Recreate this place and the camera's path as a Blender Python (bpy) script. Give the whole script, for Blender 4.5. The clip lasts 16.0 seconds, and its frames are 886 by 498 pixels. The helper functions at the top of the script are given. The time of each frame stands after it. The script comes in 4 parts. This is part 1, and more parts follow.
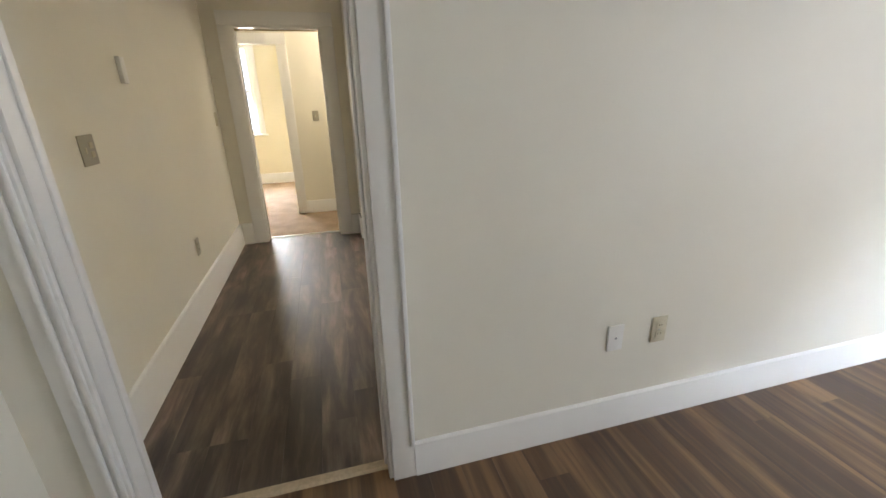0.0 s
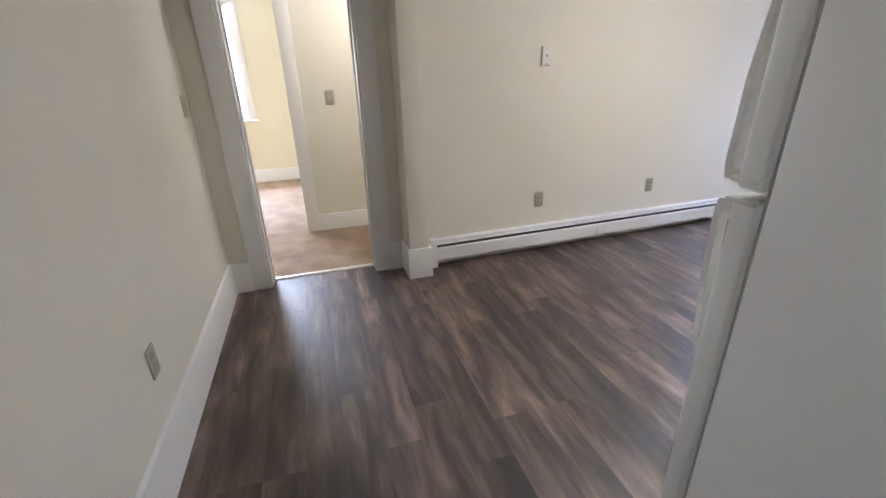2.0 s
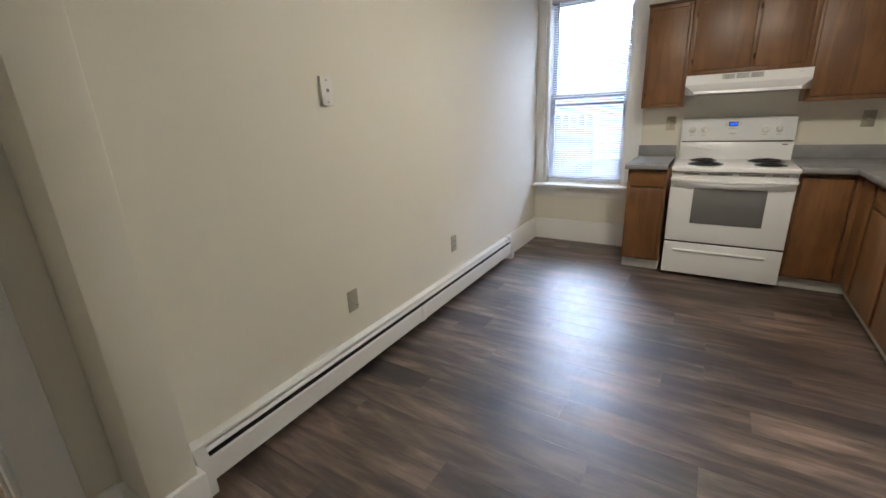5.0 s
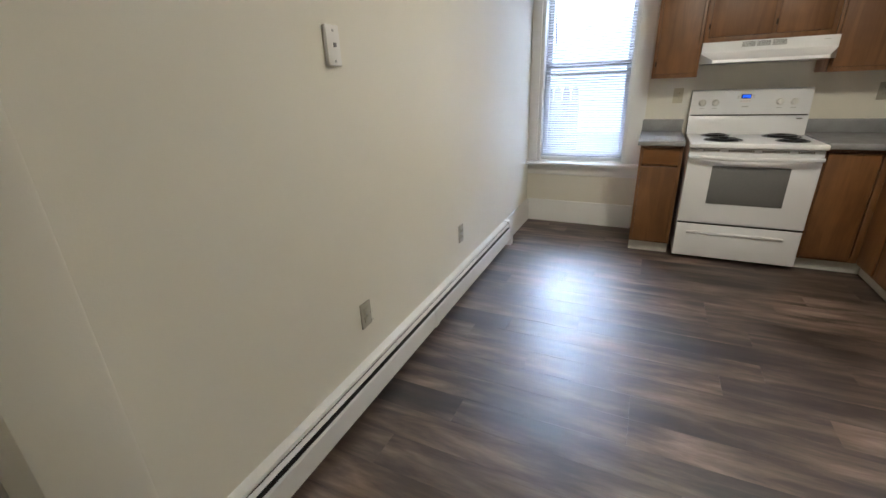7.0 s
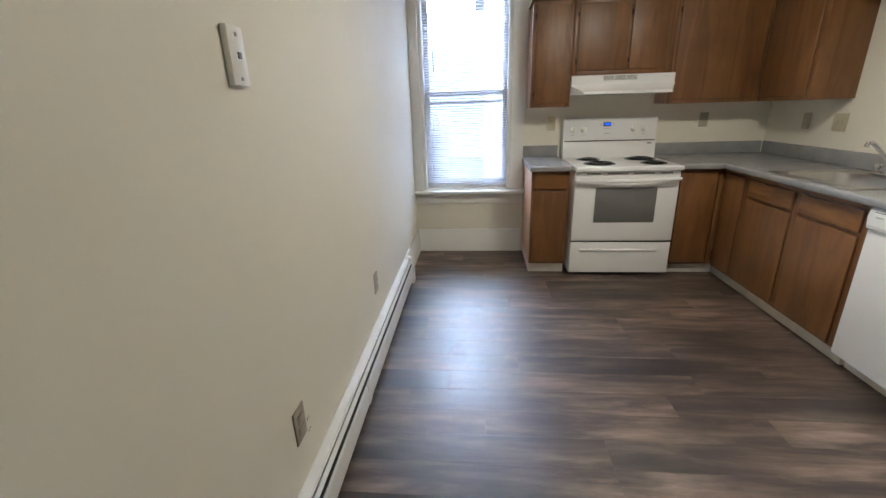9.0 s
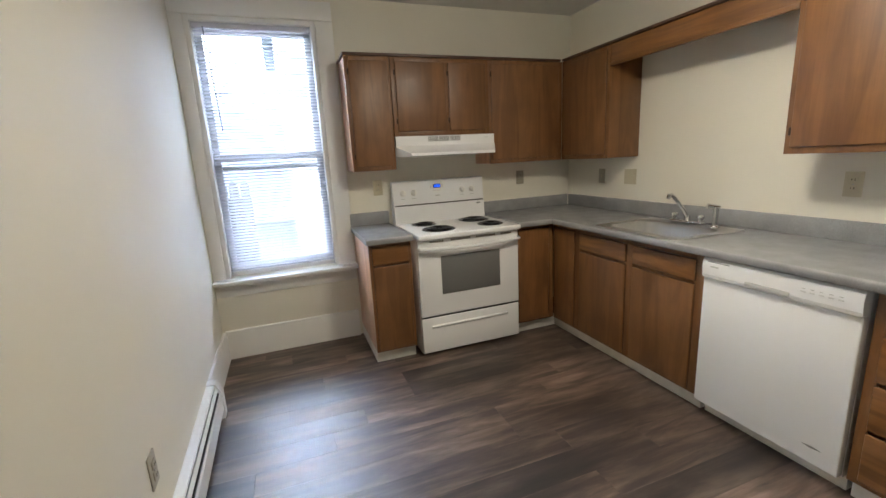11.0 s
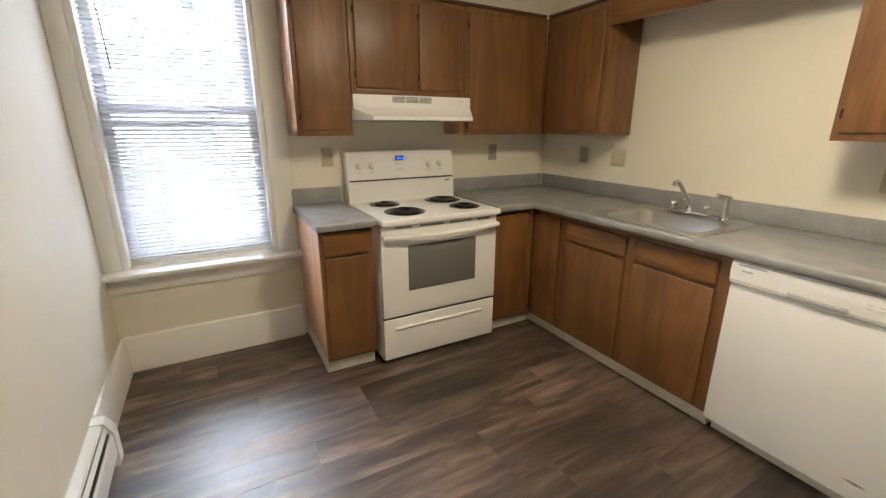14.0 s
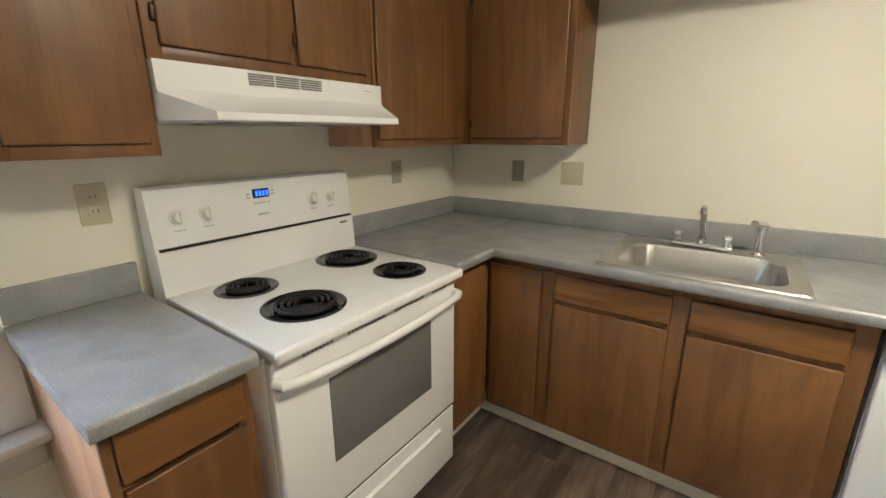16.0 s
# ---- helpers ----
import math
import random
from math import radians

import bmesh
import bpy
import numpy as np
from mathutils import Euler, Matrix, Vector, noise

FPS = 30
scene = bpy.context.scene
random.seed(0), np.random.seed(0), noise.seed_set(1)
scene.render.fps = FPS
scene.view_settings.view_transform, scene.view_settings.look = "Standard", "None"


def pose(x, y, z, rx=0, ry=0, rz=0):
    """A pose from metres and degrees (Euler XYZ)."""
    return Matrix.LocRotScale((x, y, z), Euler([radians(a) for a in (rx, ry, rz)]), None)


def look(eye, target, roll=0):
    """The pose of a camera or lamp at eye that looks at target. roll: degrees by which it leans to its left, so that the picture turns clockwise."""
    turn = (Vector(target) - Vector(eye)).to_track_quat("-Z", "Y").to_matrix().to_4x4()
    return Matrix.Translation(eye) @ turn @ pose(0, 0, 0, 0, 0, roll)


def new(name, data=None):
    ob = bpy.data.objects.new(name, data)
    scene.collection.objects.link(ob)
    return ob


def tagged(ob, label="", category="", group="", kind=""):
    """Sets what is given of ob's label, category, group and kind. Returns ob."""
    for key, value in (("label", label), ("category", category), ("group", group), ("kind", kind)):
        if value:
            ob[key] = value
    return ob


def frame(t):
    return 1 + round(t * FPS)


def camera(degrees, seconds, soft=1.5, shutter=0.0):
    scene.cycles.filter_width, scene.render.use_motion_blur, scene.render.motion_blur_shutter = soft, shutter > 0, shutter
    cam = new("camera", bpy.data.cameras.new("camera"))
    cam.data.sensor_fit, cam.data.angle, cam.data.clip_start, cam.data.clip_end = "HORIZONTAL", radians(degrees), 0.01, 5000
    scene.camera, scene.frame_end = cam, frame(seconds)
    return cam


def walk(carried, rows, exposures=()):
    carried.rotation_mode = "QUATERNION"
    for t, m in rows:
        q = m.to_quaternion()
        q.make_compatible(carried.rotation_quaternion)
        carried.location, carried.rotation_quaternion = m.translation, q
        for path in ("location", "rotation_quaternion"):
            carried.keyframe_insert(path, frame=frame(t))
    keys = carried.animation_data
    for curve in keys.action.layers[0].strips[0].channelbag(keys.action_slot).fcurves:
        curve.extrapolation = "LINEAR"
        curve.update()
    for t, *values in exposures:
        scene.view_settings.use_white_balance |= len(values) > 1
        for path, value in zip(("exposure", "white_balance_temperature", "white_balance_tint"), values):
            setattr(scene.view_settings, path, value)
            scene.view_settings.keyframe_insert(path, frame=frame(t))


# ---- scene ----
cam = camera(93.4, 16.0)
EXPOSURES = [(0.0, 1.12, 6500, 13), (1.0, 1.20, 6100, 13), (1.5, 1.38, 5450, 15), (2.1, 1.05, 5350, 19), (2.6, 0.74, 5650, 19), (3.2, 0.68, 5850, 18), (4.5, 0.70, 5800, 14), (9.0, 0.70, 5700, 12),
             (12.5, 0.74, 6250, 13), (14.0, 0.88, 6750, 12), (15.0, 1.00, 7100, 11), (15.5, 1.04, 7150, 11), (16.0, 1.08, 6050, 10)]
PATH = [
    (0, (0.221, 0.106, 1.345), (0.715, 1.923, 0.671), -1.4),
    (0.5, (0.075, 0.525, 1.337), (0.466, 2.374, 0.684), 0.0),
    (1, (-0.012, 0.917, 1.357), (0.431, 2.744, 0.671), -2.8),
    (1.5, (0.0, 1.303, 1.349), (0.426, 3.121, 0.632), -0.8),
    (2, (-0.043, 1.683, 1.341), (0.49, 3.453, 0.575), -1.7),
    (2.5, (-0.069, 2.024, 1.383), (0.686, 3.696, 0.586), -2.1),
    (3, (-0.047, 2.315, 1.307), (0.967, 3.882, 0.588), -1.2),
    (3.5, (-0.045, 2.573, 1.289), (1.202, 3.958, 0.565), -2.1),
    (4, (-0.041, 2.733, 1.325), (1.366, 4.011, 0.704), -2.3),
    (4.5, (0.088, 2.884, 1.327), (1.619, 4.03, 0.741), -2.8),
    (6.8, (0.315, 3.476, 1.3), (1.986, 4.298, 0.572), -1.5),
    (7, (0.367, 3.531, 1.311), (2.038, 4.356, 0.584), -2.3),
    (7.5, (0.454, 3.662, 1.312), (2.185, 4.367, 0.599), -2.1),
    (8, (0.48, 3.824, 1.339), (2.325, 4.257, 0.701), -3.5),
    (8.5, (0.48, 3.929, 1.343), (2.355, 4.186, 0.698), -2.3),
    (9, (0.615, 3.972, 1.327), (2.501, 4.152, 0.685), -1.8),
    (9.5, (0.848, 3.938, 1.344), (2.753, 3.985, 0.738), -2.8),
    (10, (1.004, 3.941, 1.353), (2.898, 3.603, 0.807), -1.5),
    (10.2, (1.076, 3.956, 1.367), (2.942, 3.403, 0.905), -3.4),
    (12.5, (1.312, 4.11, 1.367), (3.117, 3.367, 0.931), -2.2),
    (13, (1.341, 4.095, 1.366), (3.122, 3.33, 0.874), -1.3),
    (13.5, (1.493, 4.075, 1.341), (3.223, 3.235, 0.792), -0.5),
    (14, (1.78, 4.01, 1.353), (3.463, 3.087, 0.79), 0.1),
    (14.5, (2.098, 3.984, 1.341), (3.745, 2.982, 0.806), 0.8),
    (15, (2.435, 3.974, 1.334), (4.051, 2.92, 0.807), 0.1),
    (15.5, (2.743, 3.867, 1.342), (4.263, 2.659, 0.862), -0.4),
    (16, (3.003, 3.726, 1.351), (4.136, 2.166, 0.822), -0.2),
]
walk(cam, [(t, look(eye, target, roll)) for t, eye, target, roll in PATH], EXPOSURES)

# ---- light ----
world = bpy.data.worlds.new("world")
scene.world = world
world.use_nodes = True
sky = world.node_tree.nodes.new("ShaderNodeTexSky")
sky.sky_type, sky.sun_disc = "NISHITA", False
sky.sun_elevation, sky.sun_rotation = radians(48), radians(248)
world.node_tree.links.new(sky.outputs[0], world.node_tree.nodes["Background"].inputs[0])
world.node_tree.nodes["Background"].inputs[1].default_value = 0.12


def lamp(name, kind, m, energy, colour, **values):
    data = bpy.data.lights.new(name, kind)
    data.energy, data.color = energy, colour
    for key, value in values.items():
        if key == "size":
            data.shape, data.size, data.size_y = "RECTANGLE", value[0], value[1]
        elif key == "angle":
            data.angle = value
        elif key == "soft":
            data.shadow_soft_size = value
    ob = new(name, data)
    ob.matrix_world = m
    return ob


lamp("sun", "SUN", look((-6.2, -2.5, 7.4), (0, 0, 0)), 4.5, (1.0, 0.95, 0.88), angle=radians(0.6))
# the ceiling lamps, and daylight in the openings of the rooms beside
lamp("kitchen_bulb", "POINT", pose(2.38, 2.95, 2.27), 15.0, (1.0, 0.88, 0.66), soft=0.13)
lamp("kitchen_bowl_light", "AREA", pose(2.38, 2.95, 2.26), 11, (1.0, 0.88, 0.66), size=(0.30, 0.30))
# unseen lamp added to brighten the lobby, set clear of the door jamb
lamp("lobby_bulb", "POINT", pose(0.85, 5.10, 2.20), 9, (1.0, 0.90, 0.74), soft=0.06)
lamp("bedroom_window_daylight", "AREA", look((-1.20, 8.02, 1.55), (-1.1, 7.0, 1.2)), 29, (1.0, 0.90, 0.70), size=(0.8, 1.4))
lamp("living_window_daylight", "AREA", look((4.56, -0.9, 1.5), (2.0, -0.3, 1.2)), 25, (0.84, 0.90, 1.0), size=(1.3, 1.6))

# ---- materials ----
def nodes_of(name):
    m = bpy.data.materials.new(name)
    m.use_nodes = True
    nt = m.node_tree
    return m, nt, nt.nodes["Principled BSDF"]


def node(nt, kind, **inputs):
    n = nt.nodes.new(kind)
    for key, value in inputs.items():
        n.inputs[key].default_value = value
    return n


def ramp(nt, source, *stops):
    r = nt.nodes.new("ShaderNodeValToRGB")
    while len(r.color_ramp.elements) < len(stops):
        r.color_ramp.elements.new(0.5)
    for e, (p, c) in zip(r.color_ramp.elements, stops):
        e.position, e.color = p, (*c, 1)
    nt.links.new(source, r.inputs[0])
    return r


def mapped(nt, scale, own=True, jitter=0.0):
    """Coordinates in metres, stretched; own: of the object, else of the world."""
    if own:
        out = nt.nodes.new("ShaderNodeTexCoord").outputs["Object"]
    else:
        out = nt.nodes.new("ShaderNodeNewGeometry").outputs["Position"]
    mp = nt.nodes.new("ShaderNodeMapping")
    mp.inputs["Scale"].default_value = scale
    nt.links.new(out, mp.inputs["Vector"])
    if jitter:
        info = nt.nodes.new("ShaderNodeObjectInfo")
        mul = nt.nodes.new("ShaderNodeMath")
        mul.operation = "MULTIPLY"
        mul.inputs[1].default_value = jitter
        nt.links.new(info.outputs["Random"], mul.inputs[0])
        nt.links.new(mul.outputs[0], mp.inputs["Location"])
    return mp.outputs[0]


def bump(nt, bsdf, height, strength, distance):
    b = node(nt, "ShaderNodeBump", Strength=strength, Distance=distance)
    nt.links.new(height, b.inputs["Height"])
    nt.links.new(b.outputs[0], bsdf.inputs["Normal"])


def mix_rgb(nt, factor, a, b, blend="MIX"):
    mx = nt.nodes.new("ShaderNodeMix")
    mx.data_type, mx.blend_type = "RGBA", blend
    if isinstance(factor, float):
        mx.inputs[0].default_value = factor
    else:
        nt.links.new(factor, mx.inputs[0])
    for sock, v in ((mx.inputs[6], a), (mx.inputs[7], b)):
        if isinstance(v, tuple):
            sock.default_value = (*v, 1)
        else:
            nt.links.new(v, sock)
    return mx.outputs[2]


def paint(name, colour, rough=0.5, mottled=0.05, relief=0.15, grain=220, coat=0.0):
    """Painted plaster or wood: faint patches, roller or brush relief."""
    m, nt, p = nodes_of(name)
    v = mapped(nt, (1, 1, 1), own=False)
    patches = node(nt, "ShaderNodeTexNoise", Scale=1.7, Detail=3.0)
    nt.links.new(v, patches.inputs["Vector"])
    lo = tuple(c * (1 - mottled) for c in colour)
    r = ramp(nt, patches.outputs["Fac"], (0.35, lo), (0.65, colour))
    nt.links.new(r.outputs[0], p.inputs["Base Color"])
    fine = node(nt, "ShaderNodeTexNoise", Scale=float(grain), Detail=2.0)
    nt.links.new(v, fine.inputs["Vector"])
    bump(nt, p, fine.outputs["Fac"], relief, 0.001)
    p.inputs["Roughness"].default_value = rough
    p.inputs["Coat Weight"].default_value = coat
    return m


def wood(name, dark, light, axis, rough=0.42, streak=13.0, jitter=9.0, contrast=(0.28, 0.76)):
    """Stained veneer with grain along axis 0, 1 or 2: broad cathedral figure, fine pores and cloudy stain."""
    m, nt, p = nodes_of(name)

    def stretched(across, along):
        k = [across, across, across]
        k[axis] = along
        return mapped(nt, k, jitter=jitter)
    figure = node(nt, "ShaderNodeTexNoise", Scale=1.0, Detail=3.0, Roughness=0.5, Distortion=1.6)
    nt.links.new(stretched(streak * 0.45, 1.1), figure.inputs["Vector"])
    lines = node(nt, "ShaderNodeMath")
    lines.operation = "PINGPONG"
    spread = node(nt, "ShaderNodeMath")
    spread.operation = "MULTIPLY"
    spread.inputs[1].default_value = 5.0
    nt.links.new(figure.outputs["Fac"], spread.inputs[0])
    nt.links.new(spread.outputs[0], lines.inputs[0])
    lines.inputs[1].default_value = 1.0
    r = ramp(nt, figure.outputs["Fac"], (contrast[0], dark), (contrast[1], light))
    rl = ramp(nt, lines.outputs[0], (0.0, (0.90, 0.88, 0.86)), (0.6, (1.04, 1.04, 1.04)))
    base = mix_rgb(nt, 1.0, r.outputs[0], rl.outputs[0], "MULTIPLY")
    pores = node(nt, "ShaderNodeTexNoise", Scale=1.0, Detail=4.0, Roughness=0.6)
    nt.links.new(stretched(150.0, 5.0), pores.inputs["Vector"])
    rp = ramp(nt, pores.outputs["Fac"], (0.35, (0.91, 0.90, 0.89)), (0.6, (1.03, 1.03, 1.03)))
    base = mix_rgb(nt, 1.0, base, rp.outputs[0], "MULTIPLY")
    blotch = node(nt, "ShaderNodeTexNoise", Scale=3.2, Detail=4.0, Roughness=0.6)
    nt.links.new(mapped(nt, (1.0, 1.0, 1.0), jitter=5.0), blotch.inputs["Vector"])
    r2 = ramp(nt, blotch.outputs["Fac"], (0.3, (0.78, 0.76, 0.74)), (0.7, (1.14, 1.14, 1.13)))
    nt.links.new(mix_rgb(nt, 1.0, base, r2.outputs[0], "MULTIPLY"), p.inputs["Base Color"])
    bump(nt, p, pores.outputs["Fac"], 0.10, 0.0008)
    rr = node(nt, "ShaderNodeMapRange")
    rr.inputs["To Min"].default_value, rr.inputs["To Max"].default_value = rough - 0.06, rough + 0.10
    nt.links.new(blotch.outputs["Fac"], rr.inputs["Value"])
    nt.links.new(rr.outputs[0], p.inputs["Roughness"])
    p.inputs["Coat Weight"].default_value, p.inputs["Coat Roughness"].default_value = 0.3, 0.38
    return m


def plank(name, stops, rough, tone, knots, across=12.0, along=1.9):
    """Printed plank flooring, grain along y; each plank has its own tone."""
    m, nt, p = nodes_of(name)
    v = mapped(nt, (across, along, across), jitter=37.0)
    warp = node(nt, "ShaderNodeTexNoise", Scale=1.0, Detail=7.0, Roughness=0.6, Distortion=0.35)
    nt.links.new(v, warp.inputs["Vector"])
    r = ramp(nt, warp.outputs["Fac"], *stops)
    v2 = mapped(nt, (70, 2.2, 70), jitter=11.0)
    fine = node(nt, "ShaderNodeTexNoise", Scale=1.0, Detail=4.0, Roughness=0.7)
    nt.links.new(v2, fine.inputs["Vector"])
    rf = ramp(nt, fine.outputs["Fac"], (0.3, (0.78, 0.78, 0.78)), (0.7, (1.12, 1.12, 1.12)))
    base = mix_rgb(nt, 1.0, r.outputs[0], rf.outputs[0], "MULTIPLY")
    v3 = mapped(nt, (3.4, 1.1, 3.4), jitter=23.0)
    cloud = node(nt, "ShaderNodeTexNoise", Scale=1.3, Detail=3.0)
    nt.links.new(v3, cloud.inputs["Vector"])
    rk = ramp(nt, cloud.outputs["Fac"], (0.28, (knots,) * 3), (0.55, (1.05, 1.05, 1.05)))
    base = mix_rgb(nt, 1.0, base, rk.outputs[0], "MULTIPLY")
    info = nt.nodes.new("ShaderNodeObjectInfo")
    rt = ramp(nt, info.outputs["Random"], (0.0, (1 - tone,) * 3), (1.0, (1 + tone,) * 3))
    base = mix_rgb(nt, 1.0, base, rt.outputs[0], "MULTIPLY")
    nt.links.new(base, p.inputs["Base Color"])
    rr = node(nt, "ShaderNodeMapRange")
    rr.inputs["To Min"].default_value, rr.inputs["To Max"].default_value = rough - 0.07, rough + 0.1
    nt.links.new(fine.outputs["Fac"], rr.inputs["Value"])
    nt.links.new(rr.outputs[0], p.inputs["Roughness"])
    bump(nt, p, fine.outputs["Fac"], 0.2, 0.0006)
    p.inputs["Specular IOR Level"].default_value = 0.9
    return m


def plain(name, colour, rough=0.4, metal=0.0, grain=0.0, scale=60.0):
    m, nt, p = nodes_of(name)
    n = node(nt, "ShaderNodeTexNoise", Scale=scale, Detail=3.0)
    nt.links.new(mapped(nt, (1, 1, 1)), n.inputs["Vector"])
    r = ramp(nt, n.outputs["Fac"], (0.3, tuple(c * (1 - 0.04 - grain) for c in colour)), (0.7, tuple(min(1, c * (1 + grain)) for c in colour)))
    nt.links.new(r.outputs[0], p.inputs["Base Color"])
    p.inputs["Roughness"].default_value = rough
    p.inputs["Metallic"].default_value = metal
    return m


def speckled(name, dark, light, rough):
    """Speckled laminate."""
    m, nt, p = nodes_of(name)
    v = mapped(nt, (1, 1, 1), own=False)
    n = node(nt, "ShaderNodeTexNoise", Scale=260.0, Detail=4.0, Roughness=0.65)
    nt.links.new(v, n.inputs["Vector"])
    r = ramp(nt, n.outputs["Fac"], (0.36, dark), (0.62, light))
    big = node(nt, "ShaderNodeTexNoise", Scale=9.0, Detail=4.0)
    nt.links.new(v, big.inputs["Vector"])
    rb = ramp(nt, big.outputs["Fac"], (0.3, (0.86, 0.86, 0.86)), (0.7, (1.08, 1.08, 1.08)))
    nt.links.new(mix_rgb(nt, 1.0, r.outputs[0], rb.outputs[0], "MULTIPLY"), p.inputs["Base Color"])
    p.inputs["Roughness"].default_value = rough
    return m


def brushed(name, colour, rough, stretch):
    m, nt, p = nodes_of(name)
    n = node(nt, "ShaderNodeTexNoise", Scale=1.0, Detail=4.0)
    nt.links.new(mapped(nt, stretch, own=False), n.inputs["Vector"])
    rr = node(nt, "ShaderNodeMapRange")
    rr.inputs["To Min"].default_value, rr.inputs["To Max"].default_value = rough - 0.08, rough + 0.12
    nt.links.new(n.outputs["Fac"], rr.inputs["Value"])
    nt.links.new(rr.outputs[0], p.inputs["Roughness"])
    p.inputs["Base Color"].default_value = (*colour, 1)
    p.inputs["Metallic"].default_value = 1.0
    bump(nt, p, n.outputs["Fac"], 0.05, 0.0005)
    return m


def glowing(name, colour, strength):
    m, nt, p = nodes_of(name)
    p.inputs["Base Color"].default_value = (*colour, 1)
    p.inputs["Emission Color"].default_value = (*colour, 1)
    p.inputs["Emission Strength"].default_value = strength
    return m


def clear_glass(name):
    m, nt, p = nodes_of(name)
    p.inputs["Base Color"].default_value = (0.97, 0.99, 0.98, 1)
    p.inputs["Roughness"].default_value = 0.02
    p.inputs["Transmission Weight"].default_value = 1.0
    p.inputs["IOR"].default_value = 1.45
    return m


WALL = paint("cream_wall_paint", (0.79, 0.76, 0.66), 0.55, 0.03, 0.2)
WALL_BED = paint("warm_bedroom_paint", (0.82, 0.76, 0.58), 0.5, 0.03, 0.2)
CEIL = paint("white_ceiling_paint", (0.78, 0.77, 0.73), 0.8, 0.04, 0.35, 120)
TRIM = paint("white_trim_gloss", (0.83, 0.825, 0.80), 0.3, 0.03, 0.08, 90)
HEATER = paint("white_heater_enamel", (0.80, 0.80, 0.78), 0.35, 0.03, 0.05, 60)
FLOOR = plank("grey_brown_vinyl_plank", ((0.30, (0.018, 0.011, 0.008)), (0.43, (0.052, 0.033, 0.024)), (0.55, (0.128, 0.086, 0.063)), (0.70, (0.250, 0.184, 0.145))), 0.45, 0.34, 0.42)
FLOOR_LR = plank("honey_oak_laminate", ((0.40, (0.060, 0.026, 0.007)), (0.50, (0.105, 0.050, 0.016)), (0.60, (0.215, 0.118, 0.045))), 0.52, 0.10, 0.85, across=11.0, along=0.5)
SUBFLOOR = plain("dark_floor_joint", (0.030, 0.023, 0.019), 0.7)
WOOD_Z = wood("walnut_stain_upright", (0.155, 0.067, 0.020), (0.215, 0.098, 0.031), 2, streak=20.0)
WOOD_X = wood("walnut_stain_along_x", (0.140, 0.056, 0.012), (0.270, 0.122, 0.032), 0, streak=30.0)
WOOD_Y = wood("walnut_stain_along_y", (0.138, 0.055, 0.012), (0.235, 0.103, 0.026), 1)
# same walnut, its colour lightened to carry the window's glare on cabinet sides
WOOD_SIDE_LIT = wood("window_lit_side_veneer", (0.42, 0.21, 0.115), (0.56, 0.32, 0.19), 2, rough=0.34)
# dark brown of the top trim; also paints shadow lines round cabinet fronts
WOOD_TRIM_SHADE = wood("dark_trim_and_gap_shade", (0.045, 0.017, 0.007), (0.10, 0.040, 0.016), 2)
COUNTER = speckled("grey_speckled_laminate", (0.265, 0.268, 0.278), (0.335, 0.338, 0.348), 0.27)
VINYL = plain("pale_grey_vinyl_base", (0.70, 0.685, 0.63), 0.5, 0.0, 0.06, 14)
WHITE = paint("white_appliance_enamel", (0.84, 0.845, 0.85), 0.22, 0.02, 0.03, 300)
WHITE_TEX = paint("pebbled_fridge_enamel", (0.80, 0.80, 0.785), 0.35, 0.02, 0.5, 380)
PLASTIC = plain("white_plastic", (0.80, 0.79, 0.75), 0.35)
GREY_PLASTIC = plain("light_grey_plastic", (0.50, 0.50, 0.48), 0.45)
PALE_GREY = plain("pale_grey_plastic", (0.66, 0.66, 0.65), 0.4)
IVORY = plain("ivory_plastic", (0.58, 0.53, 0.38), 0.4)
TAUPE = plain("taupe_plastic", (0.40, 0.37, 0.29), 0.4)
BLACK = plain("black_gap", (0.012, 0.012, 0.012), 0.6)
COIL = plain("black_coil_element", (0.02, 0.02, 0.021), 0.45, 0.6)
PAN = brushed("scorched_chrome_pan", (0.13, 0.13, 0.135), 0.22, (40, 40, 40))
CHROME = brushed("chrome", (0.72, 0.72, 0.73), 0.10, (20, 20, 20))
STEEL = brushed("brushed_stainless", (0.47, 0.462, 0.445), 0.38, (8, 300, 300))
OVEN_GLASS = plain("grey_oven_glass", (0.17, 0.17, 0.165), 0.06)
BLUE = glowing("blue_clock_digits", (0.03, 0.14, 1.0), 1.1)
BLIND = plain("white_blind_slat", (0.66, 0.66, 0.71), 0.5)
nt = BLIND.node_tree
thin = node(nt, "ShaderNodeBsdfTranslucent", Color=(0.80, 0.81, 0.84, 1.0))
blend = node(nt, "ShaderNodeMixShader", Fac=0.05)
nt.links.new(nt.nodes["Principled BSDF"].outputs[0], blend.inputs[1])
nt.links.new(thin.outputs[0], blend.inputs[2])
nt.links.new(blend.outputs[0], nt.nodes["Material Output"].inputs["Surface"])
GLASS = clear_glass("window_glass")
BRASS = brushed("aged_brass_rod", (0.45, 0.36, 0.22), 0.3, (30, 30, 30))
OPAL = glowing("opal_lamp_glass", (1.0, 0.86, 0.62), 6.0)
VENT = plain("grey_brown_vent", (0.26, 0.24, 0.21), 0.6)
GREY_MARK = plain("grey_printing", (0.22, 0.22, 0.22), 0.6)

